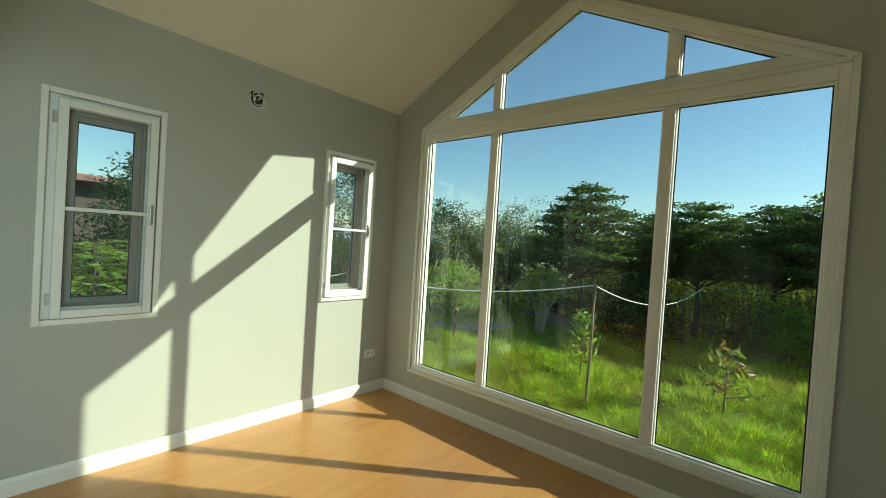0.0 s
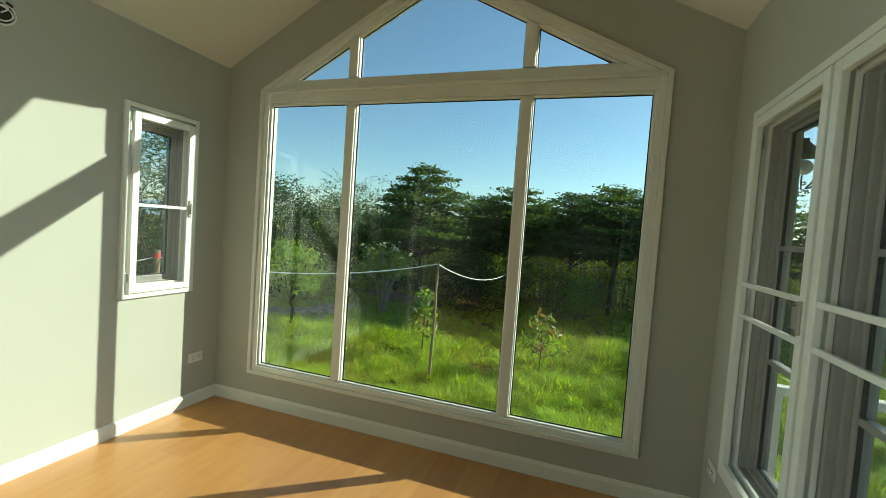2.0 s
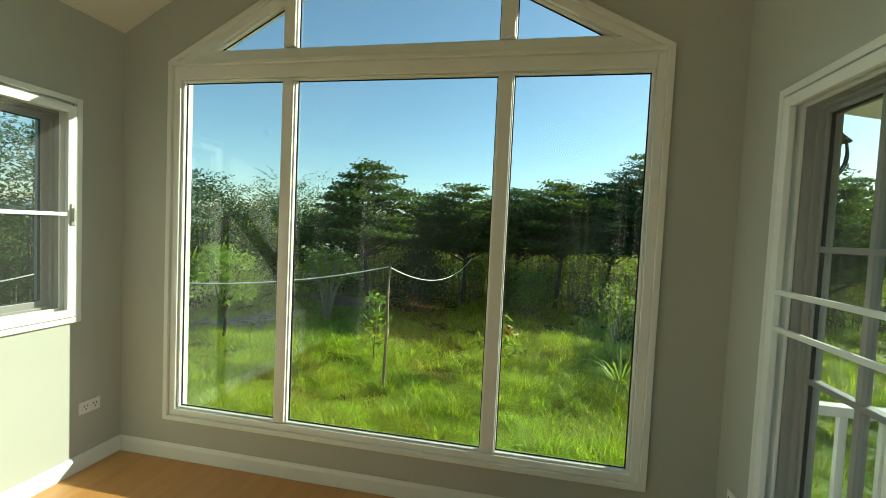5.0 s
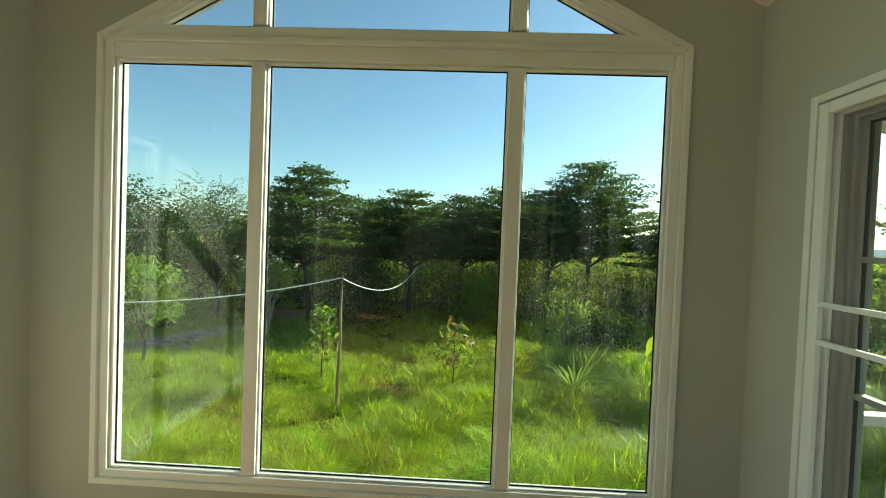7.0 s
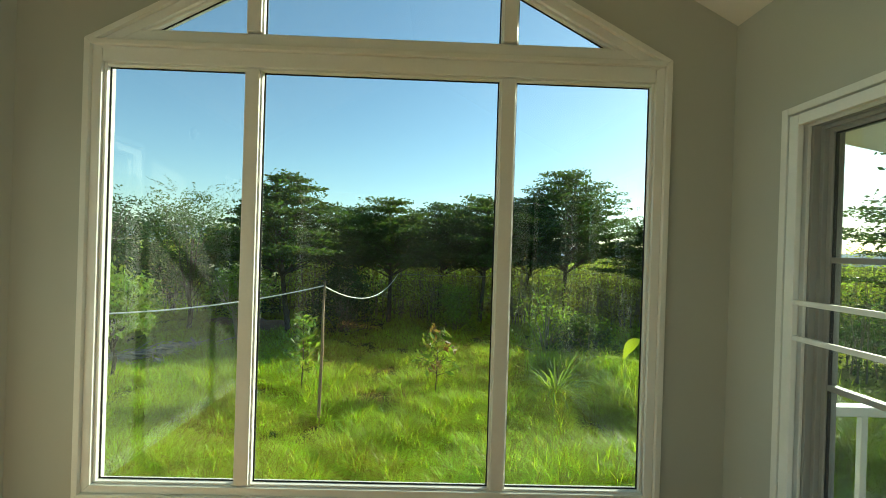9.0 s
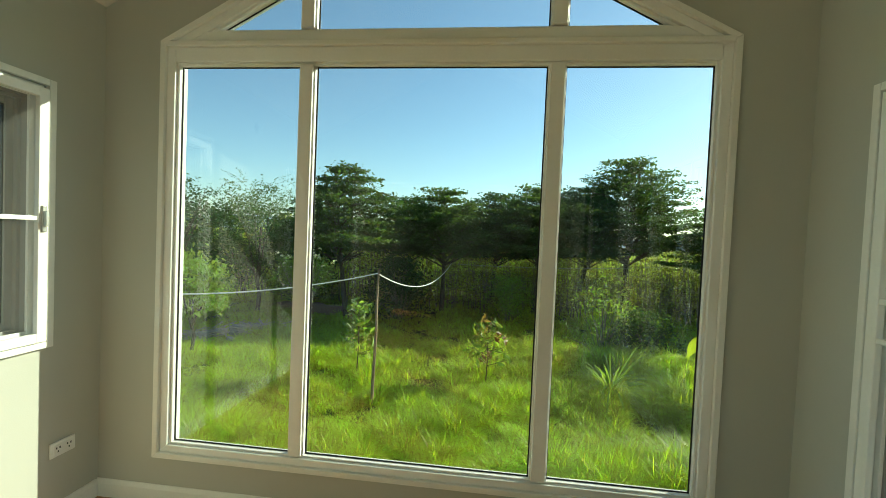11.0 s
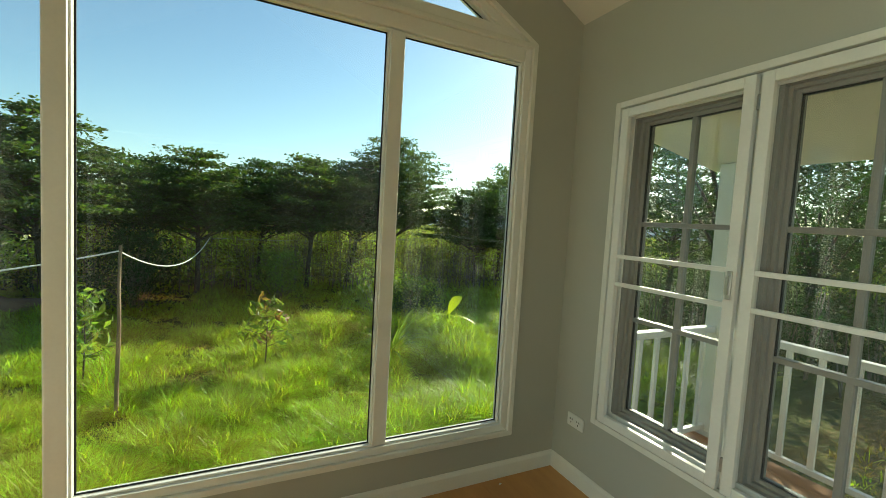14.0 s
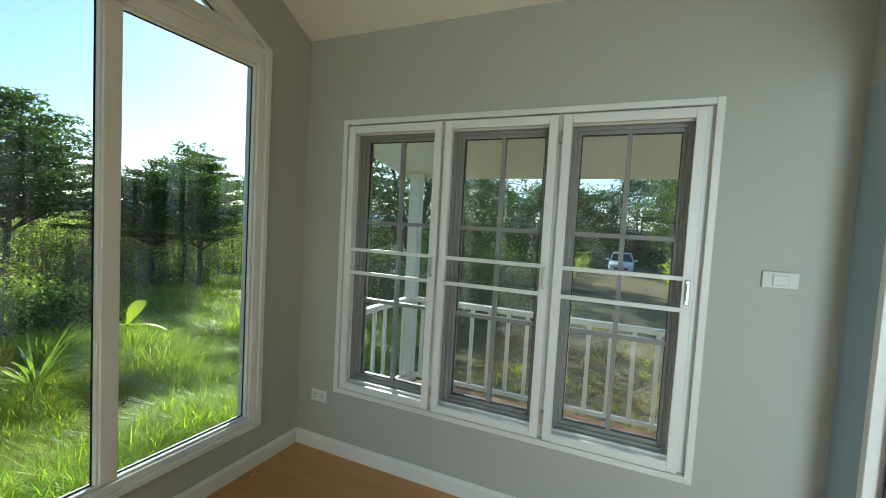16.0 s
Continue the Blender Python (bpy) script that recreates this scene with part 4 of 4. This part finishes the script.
thicket("low green scrub along the dirt track", 24.0, 36.0, 0.8, 8.0, 260, 0.4, 60, LEAFH, 0.18, 48)
thicket("dark scrub beside the porch garden", 9.5, 15.5, 0.6, 9.0, 260, 0.75, 58, LEAFD, 0.12, 60)
thicket("dark scrub in the west", -13.0, -8.0, -7.0, 9.0, 420, 1.2, 57, LEAFD, 0.16, 40)


# ---- shrubs and small plants ----
def vase_bush(label, at, top, spread, seed, stems=16):
    rng = np.random.default_rng(seed)
    gz = height(*at)
    ob = thing("shrub", label, "shrub", at=(at[0], at[1], gz - 0.03))
    H = top - gz
    wood, crown, fl = Geo(), Geo(), Geo()
    for k in range(stems):
        a, r = rng.uniform(0, math.tau), spread * rng.uniform(0.25, 1.0)
        e = np.array([math.cos(a) * r, math.sin(a) * r, H * rng.uniform(0.75, 1.0)])
        m = e * (0.32, 0.32, 0.5)
        wood.tube([(0.05 * math.cos(a), 0.05 * math.sin(a), 0), m, e], [0.021, 0.015, 0.007], 5)
        for j in range(3):
            e2 = m + (e - m) * rng.uniform(0.4, 0.9) + rng.normal(size=3) * (0.14, 0.14, 0.10)
            wood.tube([m + (e - m) * 0.35, e2], [0.009, 0.004], 4)
            crown.leaves(e2 + rng.normal(size=(30, 3)) * 0.10, 0.09, rng, 0.45, 0.6)
        crown.leaves(e + rng.normal(size=(20, 3)) * 0.11, 0.075, rng, 0.45, 0.6)
        fl.leaves(e + rng.normal(size=(6, 3)) * (0.04, 0.04, 0.02) + (0, 0, 0.10), 0.07, rng, 0.9, 0.8)
    wood.part("stems", GREYSTEM, ob)
    crown.part("leaves", LEAFY, ob)
    fl.part("blossom", PETAL, ob, "clusters of white blossom")


vase_bush("vase-shaped bush of bare grey stems with white blossom", (-4.5, 8.5), 0.95, 0.80, 61, 26)


def sapling(label, at, top, spread, seed, material=LEAFY, leaf=0.19, tip=None):
    rng = np.random.default_rng(seed)
    gz = height(*at)
    ob = thing("sapling", label, "sapling", group="saplings", at=(at[0], at[1], gz - 0.03))
    H = top - gz
    wood, crown, red = Geo(), Geo(), Geo()
    wood.tube([(0, 0, 0), (0.02, 0.01, H * 0.5), (0, 0.02, H * 0.95)], [0.014, 0.011, 0.005], 6)
    for k in range(15):
        h = H * (0.34 + 0.64 * k / 15)
        a = k * 2.4
        r = spread * (1.05 - 0.6 * k / 15)
        e = np.array([math.cos(a) * r, math.sin(a) * r, h + 0.10])
        wood.tube([(0, 0, h - 0.05), e], [0.007, 0.003], 4)
        t = np.linspace(0.35, 1.05, 10)[:, None]
        base = np.array([0, 0, h - 0.05])
        pts = base + (e - base) * t + rng.normal(size=(10, 3)) * 0.05
        (red if tip is not None and k % 6 == 2 else crown).leaves(pts, leaf, rng, 0.36, 0.4, droop=0.6)
    wood.part("stem", BARK, ob)
    crown.part("leaves", material, ob)
    if tip is not None:
        red.part("young_leaves", tip, ob, "reddish young leaves")


sapling("small sapling with long green leaves beside the pole", (-2.05, 5.55), 0.20, 0.32, 62)
sapling("small sapling with green and reddish young leaves", (0.36, 5.6), 0.0, 0.40, 63, LEAFY, tip=LEAFR)


def bush(label, at, top, spread, seed, material, leaf=0.08, clusters=70, puff=34, loose=1.0):
    rng = np.random.default_rng(seed)
    gz = height(*at)
    ob = thing("bush", label, "bush", group="garden bushes", at=(at[0], at[1], gz - 0.05))
    H = top - gz
    wood, crown = Geo(), Geo()
    for k in range(clusters):
        a, r, h = rng.uniform(0, math.tau), spread * rng.uniform(0, 1) ** 0.6, H * rng.uniform(0.15, 1.0)
        r *= 1.1 - 0.6 * (h / H) ** 2
        e = np.array([math.cos(a) * r, math.sin(a) * r, h])
        if k % 2 == 0:
            wood.tube([(e[0] * 0.15, e[1] * 0.15, 0), e * (0.5, 0.5, 0.6), e], [0.012, 0.008, 0.003], 4)
        crown.leaves(e + rng.normal(size=(puff, 3)) * (0.13 * loose, 0.13 * loose, 0.10 * loose), leaf, rng, 0.5, 0.7)
    wood.part("stems", PALEBARK, ob)
    crown.part("foliage", material, ob)


bush("light green bush of upright leafy shoots", (2.95, 7.7), 0.78, 0.85, 64, LEAFY, 0.075, 56, 15, 0.9)
bush("low green bush with round leaves", (3.75, 7.4), 0.05, 0.7, 65, LEAF, 0.09, 60)
bush("yellow-green bush in the shade", (0.95, 11.2), 0.30, 0.75, 66, LEAFY, 0.09, 70)
bush("dark rounded bush below the trees", (-2.4, 10.6), 0.75, 1.1, 67, LEAFD, 0.10, 130)
bush("dark rounded bush below the trees", (-6.4, 13.0), 0.75, 1.1, 68, LEAFD, 0.10, 120)
bush("dark bush beside the porch corner", (4.6, 1.0), -0.45, 0.6, 69, LEAFY, 0.09, 40)


def fan_tuft(label, at, length, seed, n=46):
    """A tuft of arching strap leaves."""
    rng = np.random.default_rng(seed)
    gz = height(*at)
    ob = thing("palm_tuft", label, "plant", at=(at[0], at[1], gz - 0.02))
    for k in range(n):
        a, el = rng.uniform(0, math.tau), rng.uniform(0.3, 1.2)
        L = length * rng.uniform(0.6, 1.1)
        vs, fs = [], []
        d = np.array([math.cos(a), math.sin(a), 0])
        s = np.array([-math.sin(a), math.cos(a), 0])
        for i in range(5):
            t = i / 4
            p = d * L * t * math.cos(el) + np.array([0, 0, L * (t * math.sin(el) - 0.85 * t * t * math.cos(el))])
            w = 0.015 * (1 - t ** 3) * (0.6 + t)
            vs += [p - s * w, p + s * w + np.array([0, 0, 0.004])]
        for i in range(4):
            fs.append((2 * i, 2 * i + 1, 2 * i + 3, 2 * i + 2))
        g = Geo()
        g.add(vs, fs)
        g.part("leaf", LEAFY, ob)


fan_tuft("tuft of arching light green strap leaves", (2.5, 5.4), 1.45, 70, 120)
fan_tuft("tuft of long grass-like leaves", (0.1, 6.6), 0.5, 71, 26)


def banana_plant(label, at, leaves, seed, tall=0.5):
    """Broad arching leaves: (turn, rise, length, width) each."""
    gz = height(*at)
    ob = thing("banana_plant", label, "banana plant", group="banana plants", at=(at[0], at[1], gz - 0.05))
    st = Geo()
    st.tube([(0, 0, 0), (0.01, 0, tall * 0.6), (0.0, 0.0, tall + 0.02)], [0.05, 0.04, 0.02], 8)
    st.part("stem", LEAFY, ob, smooth=True)
    for turn, rise, L, wid in leaves:
        a = radians(turn)
        d, s = np.array([math.cos(a), math.sin(a), 0]), np.array([-math.sin(a), math.cos(a), 0])
        vs, fs = [], []
        for i in range(13):
            t = i / 12
            p = d * L * t * math.cos(rise) + np.array([0, 0, tall + L * (t * math.sin(rise) - 0.35 * t * t * math.cos(rise))])
            w = wid * math.sin(math.pi * min(max((t - 0.12) / 0.88, 0.02), 0.98)) ** 0.5 * 0.5 + 0.006
            up = np.array([0, 0, 1])
            vs += [p - s * w + up * w * 0.35, p, p + s * w + up * w * 0.35]
        for i in range(12):
            b = 3 * i
            fs += [(b, b + 1, b + 4, b + 3), (b + 1, b + 2, b + 5, b + 4)]
        g = Geo()
        g.add(vs, fs)
        g.part("leaf", BANANA, ob, smooth=True)


banana_plant("small banana plant with one upright bright leaf", (4.0, 6.05), [(20, 0.95, 0.62, 0.27), (190, 0.25, 0.75, 0.12), (330, 0.1, 0.6, 0.12), (120, 0.1, 0.6, 0.12)], 72, 0.37)
banana_plant("tall banana plant with broad pale leaves", (-6.45, 5.7), [(30, 1.35, 0.9, 0.26), (150, 0.9, 1.0, 0.24), (270, 1.0, 0.9, 0.24), (340, 0.6, 1.0, 0.22)], 73, 1.35)


def pinnate_bush(label, at, top, spread, seed, fronds=30):
    rng = np.random.default_rng(seed)
    gz = height(*at)
    ob = thing("shrub", label, "shrub", at=(at[0], at[1], gz - 0.03))
    H = top - gz
    wood, crown = Geo(), Geo()
    wood.tube([(0, 0, 0), (0.03, 0, H * 0.6), (0, 0, H * 0.9)], [0.04, 0.03, 0.012], 6)
    for k in range(fronds):
        a, h = k * 2.4, H * (0.35 + 0.6 * k / fronds)
        L = spread * rng.uniform(0.7, 1.1)
        d = np.array([math.cos(a), math.sin(a), 0.25])
        t = np.linspace(0.15, 1, 18)[:, None]
        pts = np.array([0, 0, h]) + d * L * t - np.array([0, 0, 0.35]) * L * t ** 2
        wood.tube([pts[0], pts[9], pts[17]], [0.008, 0.006, 0.003], 4)
        s = np.array([-math.sin(a), math.cos(a), 0])
        for sg in (-1, 1):
            crown.leaves(pts + s * sg * 0.065, 0.13, rng, 0.26, along=np.tile(s * sg + d * 0.4, (18, 1)))
    wood.part("stem", BARK, ob)
    crown.part("fronds", LEAFY, ob, "light green feathery fronds")


pinnate_bush("tall shrub with light green feathery fronds", (-6.2, -1.45), 1.25, 1.15, 74, 70)
pinnate_bush("tall shrub with light green feathery fronds", (-6.6, -0.5), 1.0, 1.05, 75, 55)

# ---- pole and rope ----
POLE = (-1.33, 4.15)
pz = height(*POLE)
pole = thing("garden_pole", "thin weathered wooden pole standing in the grass", "pole", group="rope poles", at=(POLE[0], POLE[1], pz - 0.1))
g = Geo()
g.tube([(-0.03, 0.02, 0), (-0.015, 0.0, 0.6), (0.0, 0.01, 1.2), (0.0, -0.01, 1.7), (0.01, 0, 0.93 - pz + 0.1)], [0.025, 0.024, 0.022, 0.020, 0.018], 9)
g.part("shaft", POLEW, pole, smooth=True)
POST2 = (-5.2, 2.1)
p2 = thing("garden_pole", "short wooden post wrapped with red tape", "pole", group="rope poles", at=(POST2[0], POST2[1], height(*POST2) - 0.1))
g = Geo()
g.tube([(0, 0, 0), (0, 0, 0.7), (0.01, 0, 2.12)], [0.055, 0.052, 0.048], 9)
g.part("shaft", POLEW, p2, smooth=True)
g = Geo()
g.tube([(0.01, 0, 2.00), (0.01, 0, 2.07)], [0.056, 0.056], 9)
g.part("tape", REDTAPE, p2, "red tape")
A, B, C = Vector((POLE[0], POLE[1] - 0.02, 0.86)), Vector((POST2[0], POST2[1], 0.72)), Vector((-0.85, 11.0, 0.62))


def sagged(a, b, sag, n=14):
    return [a.lerp(b, i / n) - Vector((0, 0, 4 * sag * (i / n) * (1 - i / n))) for i in range(n + 1)]


tagged(cable("rope", sagged(B, A, 0.21), 0.009, ROPE, None), "white rope strung from post to pole", "rope", "ropes")
tagged(cable("rope", sagged(A, C, 0.42), 0.009, ROPE, None), "slack white rope sagging towards the trees", "rope", "ropes")
tagged(cable("wire", sagged(C, Vector((7.2, 14.0, 0.75)), 0.12), 0.007, mat("grey_wire", (0.3, 0.3, 0.3), 0.5), None), "thin grey wire strung between tree trunks", "wire")

tagged(cable("rope", sagged(B, Vector((-6.6, -0.6, 0.35)), 0.12), 0.009, ROPE, None), "white rope running from the taped post", "rope", "ropes")
bm = bmesh.new()
bmesh.ops.create_grid(bm, x_segments=30, y_segments=6, size=1)
for v in bm.verts:
    u, w = v.co.x, v.co.y
    px_, py_ = -5.3 + 2.0 * u - 0.12 * w, 11.35 - 0.35 * u + 0.45 * w
    hump = (1 - w * w) * (1 - u * u) ** 0.5 if abs(u) < 1 else 0
    v.co = (px_, py_, height(px_, py_) - 0.03 + 0.30 * hump * (1 + 0.3 * noise.noise(Vector((px_ * 2, py_ * 2, 0)))))
tagged(part("soil_bank", finish(bm), SOIL, smooth=True), "low bank of bare red-brown soil under the trees", "soil bank", kind="structure")

# ---- rubble along the lawn's edge ----
rub = random.Random(8)
rock_meshes = []
for k in range(5):
    bm = bmesh.new()
    bmesh.ops.create_icosphere(bm, subdivisions=1, radius=1)
    for v in bm.verts:
        v.co *= 1 + 0.35 * noise.noise(v.co * 1.3 + Vector((k * 5, 0, 0)))
        v.co.z *= 0.6
    me = bpy.data.meshes.new("stone")
    bm.to_mesh(me)
    bm.free()
    me.materials.append(STONE)
    rock_meshes.append(me)
heap = thing("rubble_heap", "heap of pale broken stones and dry sticks at the lawn edge", "rubble")
for k in range(60):
    t = rub.random()
    x, y = -7.6 + 2.1 * t + rub.gauss(0, 0.25), 6.4 + 2.0 * t + rub.gauss(0, 0.22)
    o = new("stone", rock_meshes[k % 5])
    s = rub.uniform(0.04, 0.13)
    o.parent = heap
    o.matrix_basis = Matrix.LocRotScale((x, y, height(x, y) + s * 0.3 + rub.uniform(0, 0.10)), Euler((rub.random(), rub.random(), rub.random() * 6)), (s * 1.4, s, s))
g = Geo()
for k in range(190):
    t = rub.random()
    x, y = -7.6 + 2.2 * t + rub.gauss(0, 0.25), 6.4 + 2.1 * t + rub.gauss(0, 0.2)
    z, a, L = height(x, y) + 0.10, rub.random() * 6.28, rub.uniform(0.2, 0.55)
    g.tube([(x, y, z), (x + math.cos(a) * L, y + math.sin(a) * L, z + rub.uniform(-0.02, 0.15))], [0.018, 0.010], 4)
g.part("sticks", DRYSTICK, heap, "dry sticks")

# ---- neighbour's house in the west ----
nb = thing("house", "low house with a faded red roof behind dark trees", "house", at=(-17.5, -2.2, -1.3))
part("wall", blocks((-3, 3, -4.5, 4.5, 0, 3.75)), HOUSEWALL, nb)
bm = bmesh.new()
vv = [bm.verts.new(p) for p in ((-3.7, -5.2, 3.75), (3.7, -5.2, 3.75), (3.7, 5.2, 3.75), (-3.7, 5.2, 3.75), (0, -2.2, 4.22), (0, 2.2, 4.22))]
for f in ((0, 1, 4), (1, 2, 5, 4), (2, 3, 5), (3, 0, 4, 5), (3, 2, 1, 0)):
    bm.faces.new([vv[i] for i in f])
part("roof", finish(bm), ROOFT, nb)

# ---- parked car ----
car = thing("car", "pale blue hatchback parked facing the house", "car", at=(33.0, -1.5, height(33, -1.5)), rz=180)


def loft(sections):
    """A body through cross-sections (x, half width low, half width high, z low, z high)."""
    bm = bmesh.new()
    rings = []
    for x, a, b, z0, z1 in sections:
        rings.append([bm.verts.new((x, s * w, z)) for s, w, z in ((-1, a * 0.94, z0), (-1, a, z0 + 0.35 * (z1 - z0)), (-1, b, z1 - 0.03), (-1, b * 0.85, z1), (1, b * 0.85, z1), (1, b, z1 - 0.03), (1, a, z0 + 0.35 * (z1 - z0)), (1, a * 0.94, z0))])
    for p, q in zip(rings, rings[1:]):
        for i in range(8):
            j = (i + 1) % 8
            bm.faces.new((p[i], p[j], q[j], q[i]))
    bm.faces.new(rings[0][::-1])
    bm.faces.new(rings[-1])
    return finish(bm, 0.02)


part("body", loft([(-2.05, 0.78, 0.72, 0.30, 0.92), (-1.7, 0.85, 0.82, 0.22, 0.98), (0.6, 0.87, 0.84, 0.20, 0.95), (1.5, 0.85, 0.78, 0.20, 0.84), (2.0, 0.74, 0.64, 0.28, 0.70)]), CARP, car, smooth=True)
part("cabin", loft([(-1.75, 0.72, 0.60, 0.93, 1.30), (-1.2, 0.76, 0.62, 0.93, 1.47), (0.0, 0.77, 0.62, 0.93, 1.50), (0.28, 0.77, 0.60, 0.93, 1.44)]), CARP, car, smooth=True)
bm = bmesh.new()
vv = [bm.verts.new(p) for p in ((1.02, -0.70, 0.93), (1.02, 0.70, 0.93), (0.28, 0.58, 1.43), (0.28, -0.58, 1.43), (0.2, -0.72, 0.93), (0.2, 0.72, 0.93))]
for f in ((0, 1, 2, 3), (0, 3, 4), (1, 5, 2)):
    bm.faces.new([vv[i] for i in f])
part("windscreen", finish(bm), CARGLASS, car, "dark windscreen")
for s in (-1, 1):
    part("headlight", blocks((1.90, 1.98, s * 0.60 - 0.14, s * 0.60 + 0.14, 0.58, 0.70), bevel=0.02), PLATE, car, "clear headlight")
    part("mirror", blocks((0.62, 0.76, s * 0.94 - 0.10, s * 0.94 + 0.10, 0.92, 1.06), bevel=0.03), CARP, car)
    for x in (-1.25, 1.28):
        bm = bmesh.new()
        cyl(bm, (x, s * 0.72, 0.31), (x, s * 0.90, 0.31), 0.31, n=20)
        wh = part("wheel", finish(bm, 0.02), TYRE, car, "black tyre")
        bm = bmesh.new()
        cyl(bm, (x, s * 0.89, 0.31), (x, s * 0.91, 0.31), 0.20, n=16)
        part("rim", bm, STEEL, wh)
part("grille", blocks((1.98, 2.03, -0.45, 0.45, 0.36, 0.52), bevel=0.01), DARK, car, "dark grille")
part("number_plate", blocks((2.02, 2.04, -0.18, 0.18, 0.40, 0.49)), PLATE, car)

# a dry scrap on the floor under the big window
bm = bmesh.new()
sv = [bm.verts.new(p) for p in ((-0.012, -0.004, 0.001), (0.0, -0.007, 0.004), (0.014, 0.0, 0.001), (0.002, 0.006, 0.006))]
bm.faces.new(sv)
bmesh.ops.solidify(bm, geom=bm.faces[:], thickness=0.001)
scrap = tagged(part("paper_scrap", finish(bm), ROPE), "tiny pale scrap lying on the wooden floor", "scrap")
scrap.location = (1.285, -0.065, 0.0)

# ---- laminate boards of the floor ----
floor = bpy.data.objects["floor"]
BW, BL = 0.193, 1.28
board_mesh = {}


def board(w, l):
    key = (round(w, 3), round(l, 3))
    if key not in board_mesh:
        bm = blocks((0, w - 0.0006, 0, l - 0.0006, -0.009, 0.0))
        me = bpy.data.meshes.new("board")
        bm.to_mesh(me)
        bm.free()
        me.materials.append(PLANK)
        board_mesh[key] = me
    return board_mesh[key]


brd = random.Random(4)
x = XL
while x < XR - 0.01:
    w = min(BW, XR - x)
    y = -0.002
    l = BL * (0.3 + 0.7 * brd.random())
    while y > YB - 6.99:
        l = min(l, y - (YB - 7.0))
        o = new("board", board(w, l))
        o.parent = floor
        o.location = (x, y - l, 0)
        y -= l
        l = BL
    x += w

# boards of the porch deck
deck = bpy.data.objects["porch_floor"]
me = bpy.data.meshes.new("deck_board")
bm = blocks((0, 0.135, 0, 2.77, -0.029, 0.0), bevel=0.004)
bm.to_mesh(me)
bm.free()
me.materials.append(DECK)
k = 0
while XR + T + 0.14 * (k + 1) <= PX + 0.12:
    o = new("deck_board", me)
    o.parent = deck
    o.location = (XR + T + 0.002 + 0.14 * k, -2.77, 0.0 - 0.0005)
    k += 1
